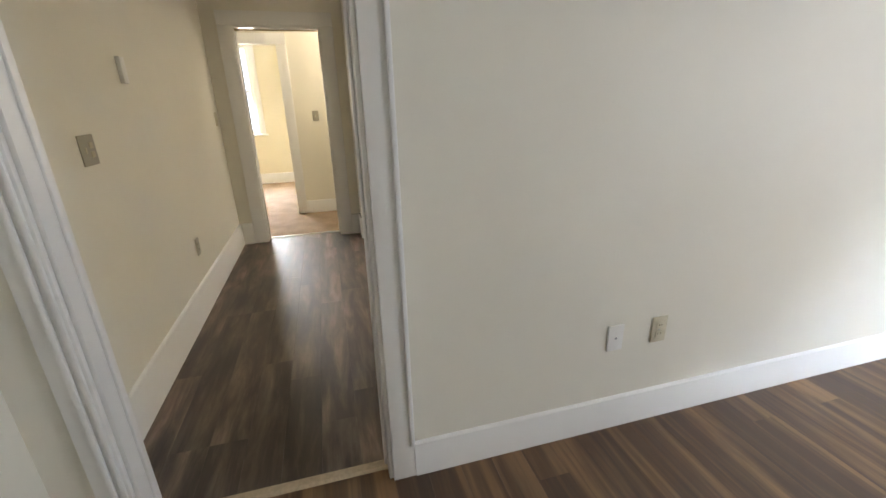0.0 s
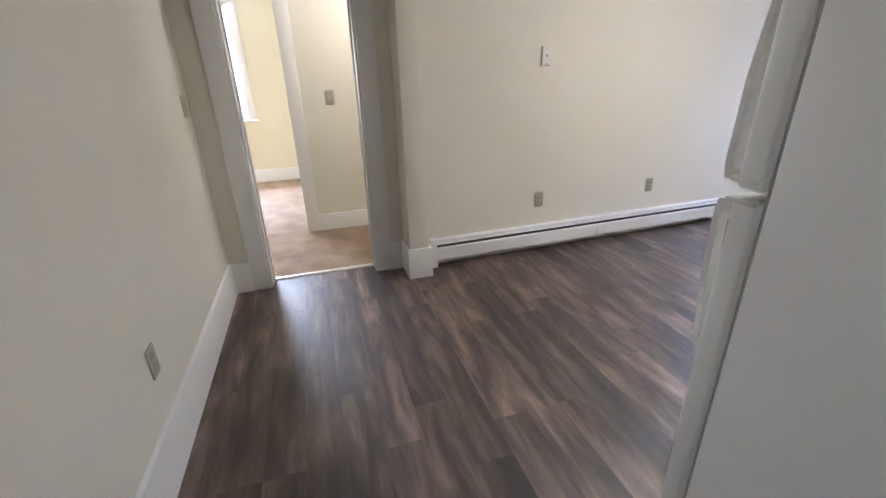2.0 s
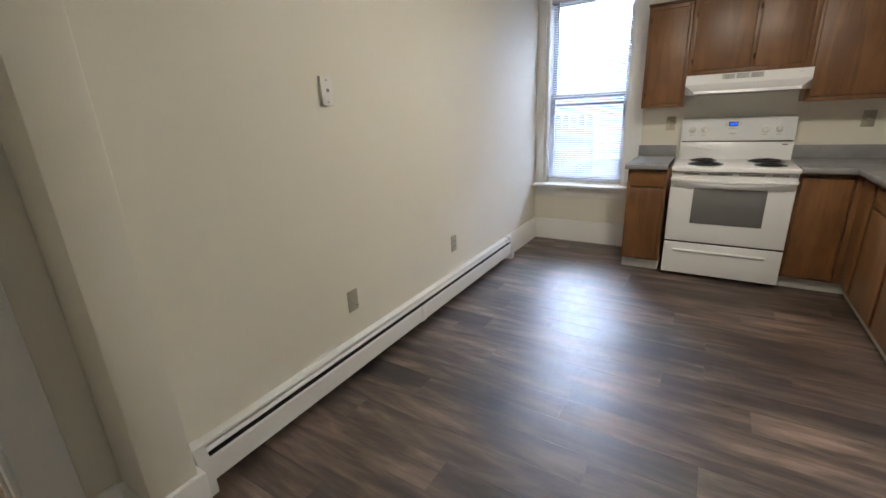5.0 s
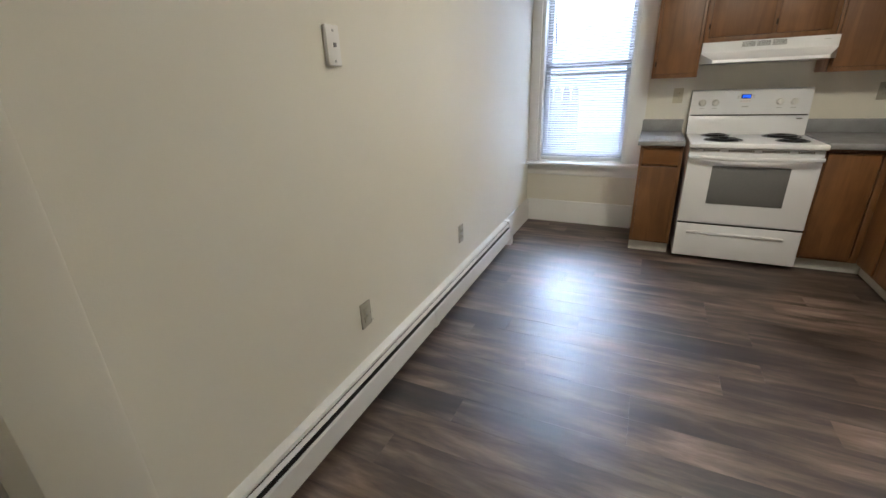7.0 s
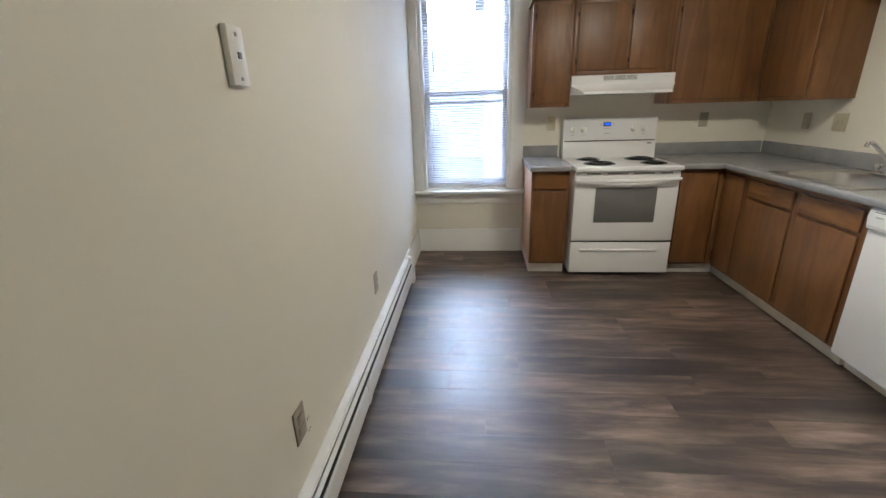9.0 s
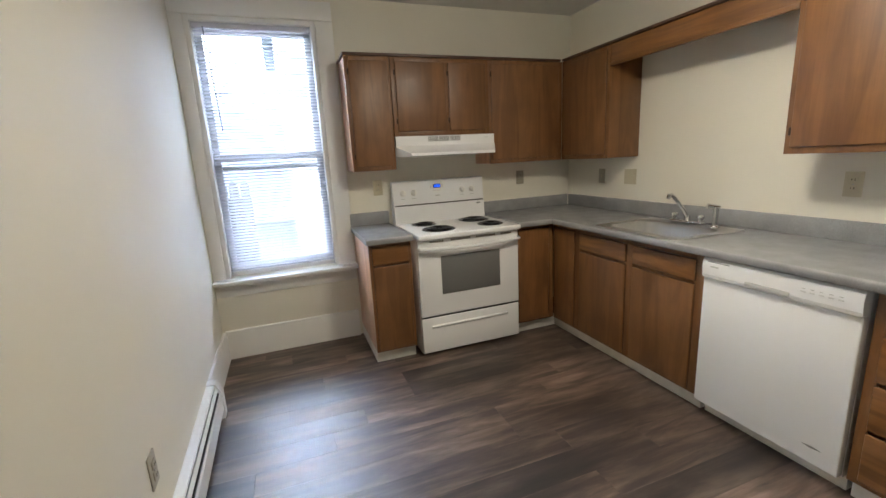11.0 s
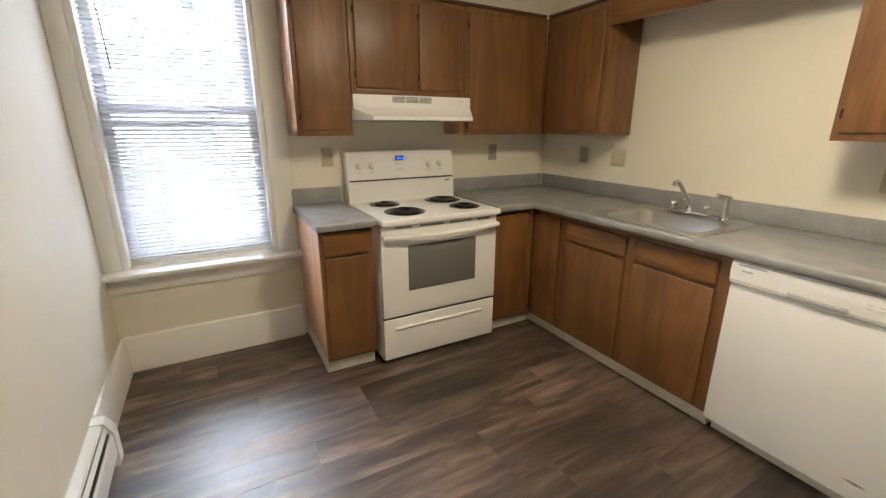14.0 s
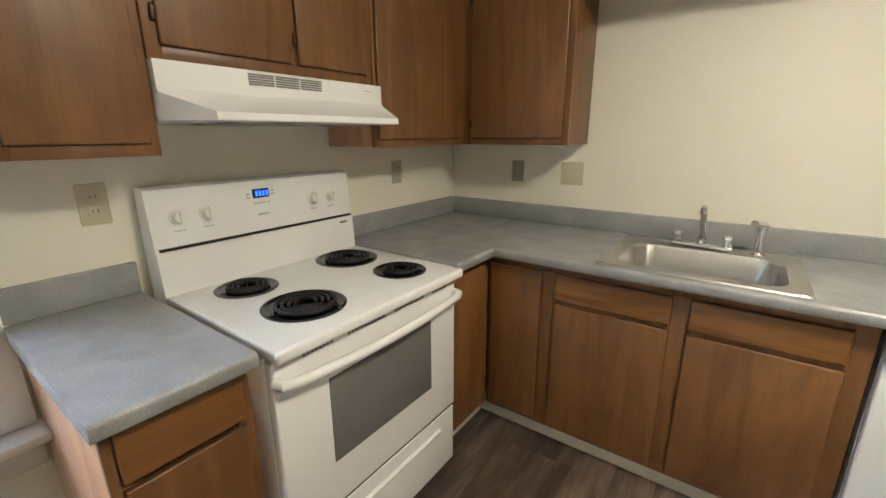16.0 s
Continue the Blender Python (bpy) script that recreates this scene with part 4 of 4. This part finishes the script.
for p, q in zip(rows, rows[1:]):
    for i in range(6):
        bm.faces.new((p[i], p[(i + 1) % 6], q[(i + 1) % 6], q[i]))
bm.faces.new(rows[0])
bm.faces.new(rows[-1][::-1])
bmesh.ops.remove_doubles(bm, verts=bm.verts, dist=0.0005)
shell = part("shell", bm, WHITE, hood)
for a in (2.775, 2.862, 2.949):
    for k in range(5):
        z = 1.4885 + k * 0.0068
        part("grille_slot", boxes(((4.1825, a, z), (4.1872, a + 0.078, z + 0.0036))), GREY_MARK, shell, "dark punched vent slot")
part("badge", boxes(((4.1835, 2.545, 1.503), (4.1875, 2.578, 1.506))), GREY_PLASTIC, shell, "small grey printed mark")
part("filter", boxes(((4.17, 2.72, 1.3815), (4.42, 3.10, 1.3875), 0.001)), brushed("filter_mesh", (0.35, 0.35, 0.34), 0.4, (90, 90, 90)), hood, "dull aluminium grease filter")

# ---- dishwasher ----
dw = thing("dishwasher", (2.32, 1.9, 0.0), "white built-in dishwasher between wood cabinets", "dishwasher")
part("tub", boxes(((2.020, S + 0.02, 0.08), (2.626, 2.158, 0.843))), WHITE, dw)
part("kick_plate", boxes(((2.022, 2.06, 0.0), (2.624, 2.110, 0.079), 0.002)), VINYL, dw)
bm = bmesh.new()
box(bm, (2.020, 2.160, 0.088), (2.626, 2.196, 0.742), 0.006, 3)
dwdoor = part("door", bm, WHITE, dw)
bm = bmesh.new()
prism(bm, [(2.160, 0.745), (2.198, 0.745), (2.206, 0.752), (2.212, 0.800), (2.206, 0.832), (2.198, 0.840), (2.160, 0.840)], 0, 2.020, 2.626)
console = part("control_panel", bm, WHITE, dw)
part("lower_band", boxes(((2.022, 2.1962, 0.7455), (2.624, 2.2075, 0.762), 0.002)), PALE_GREY, console)
# no hollow here: the recess's shade is put in as a greyer piece
part("handle_recess", boxes(((2.250, 2.205, 0.752), (2.425, 2.2125, 0.772), 0.003)), plain("recess_shadow_plastic", (0.52, 0.52, 0.50), 0.4), console, "pull recess with its shade painted grey")
for k in range(5):
    part("button", boxes(((2.075 + k * 0.030, 2.2085, 0.788), (2.092 + k * 0.030, 2.2125, 0.794), 0.001)), PALE_GREY, console)
    part("button_mark", boxes(((2.077 + k * 0.030, 2.2075, 0.802), (2.090 + k * 0.030, 2.2122, 0.8045))), GREY_PLASTIC, console)
part("badge", boxes(((2.545, 2.2085, 0.800), (2.585, 2.2120, 0.807), 0.001)), GREY_PLASTIC, console, "small grey badge")
part("vent_line", boxes(((2.50, 2.2045, 0.823), (2.60, 2.2085, 0.827))), GREY_MARK, console)
bm = bmesh.new()
prism(bm, [(2.078, 0.1615), (2.112, 0.1565), (2.146, 0.1615), (2.112, 0.1665)], 1, 2.1958, 2.1974)
part("diamond_mark", bm, GREY_MARK, dwdoor, "small grey diamond badge")

# ---- refrigerator ----
FX0, FX1, FB, FD, FFR = 0.795, 1.545, 1.61, 2.262, 2.326
fridge = thing("refrigerator", (1.2, 1.95, 0.0), "white top-freezer refrigerator with pebbled sides", "refrigerator")
part("cabinet_shell", boxes(((FX0, FB, 0.03), (FX1, FD - 0.012, 1.66), 0.006)), WHITE_TEX, fridge)
part("gasket", boxes(((FX0 + 0.012, FD - 0.012, 0.09), (FX1 - 0.012, FD, 1.65))), GREY_PLASTIC, fridge, "grey door gasket")
part("kick_grille", boxes(((FX0 + 0.02, FD - 0.03, 0.0), (FX1 - 0.02, FD - 0.012, 0.085))), GREY_PLASTIC, fridge)
for nm, za, zb in (("fridge_door", 0.095, 1.088), ("freezer_door", 1.106, 1.655)):
    bm = bmesh.new()
    box(bm, (FX0, FD, za), (FX1, FFR, zb), 0.014, 4)
    d = part(nm, bm, WHITE_TEX, fridge)
    low = nm == "fridge_door"
    z0, z1 = (0.68, 1.075) if low else (1.12, 1.52)
    bm = bmesh.new()
    k = -1 if low else 1
    za = z1 if low else z0
    grip = [(FFR - 0.003, za), (FFR + 0.036, za), (FFR + 0.042, za + k * 0.03), (FFR + 0.038, za + k * 0.20), (FFR + 0.022, za + k * 0.34), (FFR - 0.003, za + k * 0.45),
            (FFR - 0.003, za + k * 0.41), (FFR + 0.010, za + k * 0.325), (FFR + 0.022, za + k * 0.19), (FFR + 0.026, za + k * 0.045), (FFR + 0.020, za + k * 0.024), (FFR - 0.003, za + k * 0.024)]
    prism(bm, grip, 0, FX0 + 0.012, FX0 + 0.040)
    part("handle", bm, PLASTIC, d, "white moulded pull handle")
    part("trim_cap", boxes(((FX0 - 0.004, FD + 0.01, (zb - 0.012) if low else za), (FX0 + 0.07, FFR + 0.012, zb if low else (za + 0.012)), 0.004)), PLASTIC, d)

# ---- wall plates ----
def plate(name, wall, u, z, w, h, label, category, mat, details, deep=0.006):
    """A wall plate; wall N, S, E, W or L (living-room face); details: (kind, du, dz, half width, half height, material)."""
    faces = {"N": (1, N, -1), "S": (1, S, 1), "E": (0, E, -1), "W": (0, W, 1), "L": (1, LR, -1), "B": (1, BY, -1)}
    ax, f, o = faces[wall]

    def on(u0, u1, z0, z1, d0, d1, bevel):
        return ((u0, f + o * d0, z0), (u1, f + o * d1, z1), bevel) if ax == 1 else ((f + o * d0, u0, z0), (f + o * d1, u1, z1), bevel)
    at = (u, f, z) if ax == 1 else (f, u, z)
    th = thing(name, at, label, category)
    part("cover", boxes(on(u - w / 2, u + w / 2, z - h / 2, z + h / 2, 0.0, deep, min(0.003, deep * 0.45))), mat, th)
    for kind, du, dz, hw, hh, dm in details:
        part(kind, boxes(on(u + du - hw, u + du + hw, z + dz - hh, z + dz + hh, deep - 0.001, deep + 0.003, 0.0012)), dm, th)
    if wall == "N":
        th.location.y, th.rotation_euler.z = north(u), SLANT
    return th


def duplex(wall, u, z, mat, label):
    d = []
    for k in (-1, 1):
        d.append(("socket", 0, k * 0.020, 0.0165, 0.014, mat))
    th = plate("wall_outlet", wall, u, z, 0.072, 0.116, label, "outlet", mat, d + [("screw", 0, 0, 0.003, 0.003, GREY_PLASTIC)])
    for k in (-1, 1):
        for du, h in ((-0.006, 0.005), (0.006, 0.004)):
            f = {"N": north(u), "S": S, "E": E, "W": W, "L": LR}[wall]
            o = {"N": -1, "S": 1, "E": -1, "W": 1, "L": -1}[wall]
            lo, hi, zc = f + o * 0.0088, f + o * 0.0096, z + k * 0.020 + 0.002
            q = ((u + du - 0.0011, lo, zc - h), (u + du + 0.0011, hi, zc + h)) if wall in "NSL" else ((lo, u + du - 0.0011, zc - h), (hi, u + du + 0.0011, zc + h))
            part("slot", boxes(q), BLACK, th)
    return th


duplex("E", 3.360, 1.165, IVORY, "ivory duplex outlet above the short worktop")
duplex("E", 2.095, 1.165, TAUPE, "beige duplex outlet near the corner")
plate("light_switch", "S", 4.045, 1.155, 0.07, 0.114, "beige single light switch above the worktop", "switch", TAUPE, [("toggle", 0, 0, 0.005, 0.012, IVORY)])
plate("light_switch", "S", 3.740, 1.155, 0.116, 0.114, "ivory double switch plate above the worktop", "switch", IVORY, [("toggle", -0.023, 0, 0.005, 0.012, IVORY), ("toggle", 0.023, 0, 0.005, 0.012, IVORY)])
duplex("S", 2.395, 1.150, IVORY, "ivory duplex outlet under a wall cabinet")
plate("phone_plate", "N", 1.604, 1.450, 0.068, 0.125, "white wall phone plate with two studs", "wall plate", PLASTIC, [("stud", 0, 0.045, 0.004, 0.004, GREY_PLASTIC), ("jack", 0.004, 0.002, 0.007, 0.007, GREY_MARK), ("stud", 0, -0.048, 0.004, 0.004, GREY_PLASTIC)], deep=0.016)
duplex("N", 1.620, 0.415, TAUPE, "beige duplex outlet above the heater")
duplex("N", 2.700, 0.422, TAUPE, "beige duplex outlet above the heater")
plate("light_switch", "W", 2.118, 1.187, 0.118, 0.118, "beige plate with a switch and outlet", "switch", TAUPE, [("toggle", -0.023, 0, 0.005, 0.012, IVORY), ("socket", 0.023, 0.018, 0.014, 0.012, IVORY), ("socket", 0.023, -0.018, 0.014, 0.012, IVORY)])
plate("wall_box", "W", 2.628, 1.514, 0.055, 0.120, "narrow cream bell box on the wall", "wall box", PLASTIC, [], deep=0.020)
duplex("W", 3.150, 0.440, TAUPE, "beige duplex outlet above the skirting")
plate("light_switch", "W", 4.430, 1.225, 0.072, 0.116, "cream light switch beside the doorway", "switch", IVORY, [("toggle", 0, 0, 0.005, 0.012, IVORY)])
plate("light_switch", "B", 0.164, 1.194, 0.072, 0.116, "taupe light switch in the lobby", "switch", TAUPE, [("toggle", 0, 0, 0.005, 0.012, IVORY)])
plate("cable_plate", "L", 1.250, 0.438, 0.070, 0.114, "white painted cable socket plate", "wall plate", PLASTIC, [("jack", 0, 0, 0.004, 0.004, GREY_MARK)], deep=0.008)
duplex("L", 1.457, 0.440, IVORY, "ivory duplex outlet on the living-room wall")

# ---- ceiling lamp ----
def ceiling_light(x, y, z, label):
    light = thing("ceiling_light", (x, y, z), label, "ceiling light", "ceiling lights")
    bm = bmesh.new()
    lathe(bm, [(0.075, 0.0), (0.075, -0.02), (0.03, -0.035), (0.012, -0.04), (0.012, -0.09), (0.0, -0.09)], (x, y, z), (0, 0, 1), 32)
    part("canopy", bm, PLASTIC, light)
    bm = bmesh.new()
    lathe(bm, [(0.02, -0.09), (0.11, -0.095), (0.15, -0.115), (0.145, -0.150), (0.10, -0.185), (0.0, -0.20)], (x, y, z), (0, 0, 1), 32)
    part("globe", bm, OPAL, light, "glowing opal glass dome")


ceiling_light(2.38, 2.95, H, "round semi-flush kitchen ceiling light with opal glass")
# fixture added out of view to go with the lobby's fill light
ceiling_light(0.85, 5.10, H, "added unseen lobby ceiling light with opal glass")

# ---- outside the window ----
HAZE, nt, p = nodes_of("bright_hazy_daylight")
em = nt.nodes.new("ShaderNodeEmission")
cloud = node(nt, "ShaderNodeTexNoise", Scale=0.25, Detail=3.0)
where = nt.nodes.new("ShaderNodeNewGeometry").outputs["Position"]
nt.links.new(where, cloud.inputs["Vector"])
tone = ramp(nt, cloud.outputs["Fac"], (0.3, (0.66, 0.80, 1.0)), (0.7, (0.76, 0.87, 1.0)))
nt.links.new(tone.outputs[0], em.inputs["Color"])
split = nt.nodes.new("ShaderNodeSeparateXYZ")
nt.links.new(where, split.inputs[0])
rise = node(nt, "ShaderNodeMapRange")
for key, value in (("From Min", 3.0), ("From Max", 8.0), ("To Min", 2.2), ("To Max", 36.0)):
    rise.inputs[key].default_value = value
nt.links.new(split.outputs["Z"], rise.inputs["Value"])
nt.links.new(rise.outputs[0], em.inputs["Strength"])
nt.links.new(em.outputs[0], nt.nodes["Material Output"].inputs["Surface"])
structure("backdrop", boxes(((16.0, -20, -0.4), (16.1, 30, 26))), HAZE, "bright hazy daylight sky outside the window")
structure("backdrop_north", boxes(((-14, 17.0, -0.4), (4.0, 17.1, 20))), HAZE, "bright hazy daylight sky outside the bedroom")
structure("ground", boxes(((4.95, -20, -0.6), (15.99, 30, -0.4))), plain("pale_gravel_ground", (0.34, 0.335, 0.32), 0.9, 0.0, 0.12, 9), "pale grey gravel ground outside the window")
fence = thing("picket_fence", (6.0, 5.0, -0.4), "weathered grey picket fence outside the window", "fence")
FENCE = wood("weathered_grey_board", (0.10, 0.10, 0.10), (0.22, 0.22, 0.215), 2, 0.85)
for i in range(14):
    y = 4.375 + i * 0.105
    bm = bmesh.new()
    prism(bm, [(y, -0.4), (y + 0.085, -0.4), (y + 0.085, 1.19), (y + 0.065, 1.24), (y + 0.02, 1.24), (y, 1.19)], 0, 6.0, 6.02)
    part("picket", bm, FENCE, fence)
for z in (0.1, 0.98):
    part("rail", boxes(((6.022, 4.37, z), (6.06, 5.9, z + 0.09), 0.004)), FENCE, fence)
part("back_board", boxes(((6.062, 4.37, -0.4), (6.08, 5.9, 1.02))), FENCE, fence)

# pale clapboard house next door
HX, HYA, HYB, EAVE, RIDGE = 9.6, -7.0, 3.85, 4.5, 6.9
SIDING = paint("white_clapboard_paint", (0.80, 0.80, 0.78), 0.6, 0.05, 0.1, 40)
CURTAINED = plain("pale_shaded_pane", (0.55, 0.56, 0.58), 0.12)
SHINGLE = plain("grey_roof_shingle", (0.12, 0.12, 0.125), 0.9, 0.0, 0.25, 14)
house = thing("neighbour_house", (HX + 3, (HYA + HYB) / 2, -0.4), "white clapboard house next door with a grey roof", "house")
bm = bmesh.new()
prism(bm, [(HX, -0.4), (HX + 6.0, -0.4), (HX + 6.0, EAVE), (HX + 3.0, RIDGE), (HX, EAVE)], 1, HYA, HYB)
part("wall", bm, SIDING, house)
for x0, x1, z0, z1 in ((HX - 0.35, HX + 3.0, EAVE - 0.25, RIDGE + 0.03), (HX + 6.35, HX + 3.0, EAVE - 0.25, RIDGE + 0.03)):
    bm = bmesh.new()
    prism(bm, [(x0, z0), (x1, z1), (x1, z1 + 0.14), (x0, z0 + 0.14)], 1, HYA - 0.3, HYB + 0.3)
    part("roof", bm, SHINGLE, house)
bm = bmesh.new()
prism(bm, [(0.0, 0.0), (-0.028, 0.0), (-0.008, 0.148), (0.0, 0.148)], 1, HYA, HYB)
board = bpy.data.meshes.new("clapboard")
bm.to_mesh(board)
bm.free()
board.materials.append(SIDING)
for i in range(32):
    ob = new("clapboard", board)
    ob.parent = house
    ob.location = Vector((HX, 0, -0.35 + i * 0.148)) - ORIGIN[house.name]
for y, z in ((1.95, 2.75), (-0.4, 2.75), (-0.4, 0.35)):
    bm = boxes(((HX - 0.06, y - 0.46, z - 0.1), (HX - 0.03, y + 0.46, z), 0.004), ((HX - 0.06, y - 0.46, z + 1.3), (HX - 0.03, y + 0.46, z + 1.42), 0.004), ((HX - 0.06, y - 0.46, z), (HX - 0.03, y - 0.36, z + 1.3), 0.004),
               ((HX - 0.06, y + 0.36, z), (HX - 0.03, y + 0.46, z + 1.3), 0.004), ((HX - 0.055, y - 0.36, z + 0.62), (HX - 0.03, y + 0.36, z + 0.67), 0.004))
    win = part("window", bm, TRIM, house)
    part("pane", boxes(((HX - 0.040, y - 0.36, z), (HX - 0.034, y + 0.36, z + 1.3))), CURTAINED, win, "pane with a pale drawn shade")


# ---- floor planks ----
PIECES = {}


def plank_piece(w, length, material):
    key = (round(w, 3), round(length, 3), material.name)
    if key not in PIECES:
        bm = bmesh.new()
        c, h = 0.0002, 0.003
        lo = [bm.verts.new((x, y, -h)) for x, y in ((-w / 2, -length / 2), (w / 2, -length / 2), (w / 2, length / 2), (-w / 2, length / 2))]
        up = [bm.verts.new((x, y, 0)) for x, y in ((-w / 2 + c, -length / 2 + c), (w / 2 - c, -length / 2 + c), (w / 2 - c, length / 2 - c), (-w / 2 + c, length / 2 - c))]
        bm.faces.new(up)
        for i in range(4):
            bm.faces.new((lo[i], lo[(i + 1) % 4], up[(i + 1) % 4], up[i]))
        data = bpy.data.meshes.new("plank")
        bm.to_mesh(data)
        bm.free()
        data.materials.append(material)
        PIECES[key] = data
    return PIECES[key]


def lay(floor, x0, x1, y0, y1, w, length, material, seed):
    rng = random.Random(seed)
    x = x0
    while x < x1 - 0.001:
        ww = min(w, x1 - x)
        y = y0 - rng.choice((0.15, 0.3, 0.45, 0.6, 0.75, 0.9, 1.05)) * length
        while y < y1:
            a, b = max(y, y0), min(y + length, y1)
            if b - a > 0.02:
                ob = new("plank", plank_piece(ww - 0.0003, round(b - a - 0.0003, 4), material))
                ob.parent = floor
                ob.location = Vector((x + ww / 2, (a + b) / 2, 0.0)) - ORIGIN[floor.name]
            y += length
        x += ww


lay(kitchen_floor, W, E, 1.39, 4.655, 0.152, 1.22, FLOOR, 3)
lay(living_floor, LX0, LX1, LY0, 1.39, 0.128, 1.22, FLOOR_LR, 5)
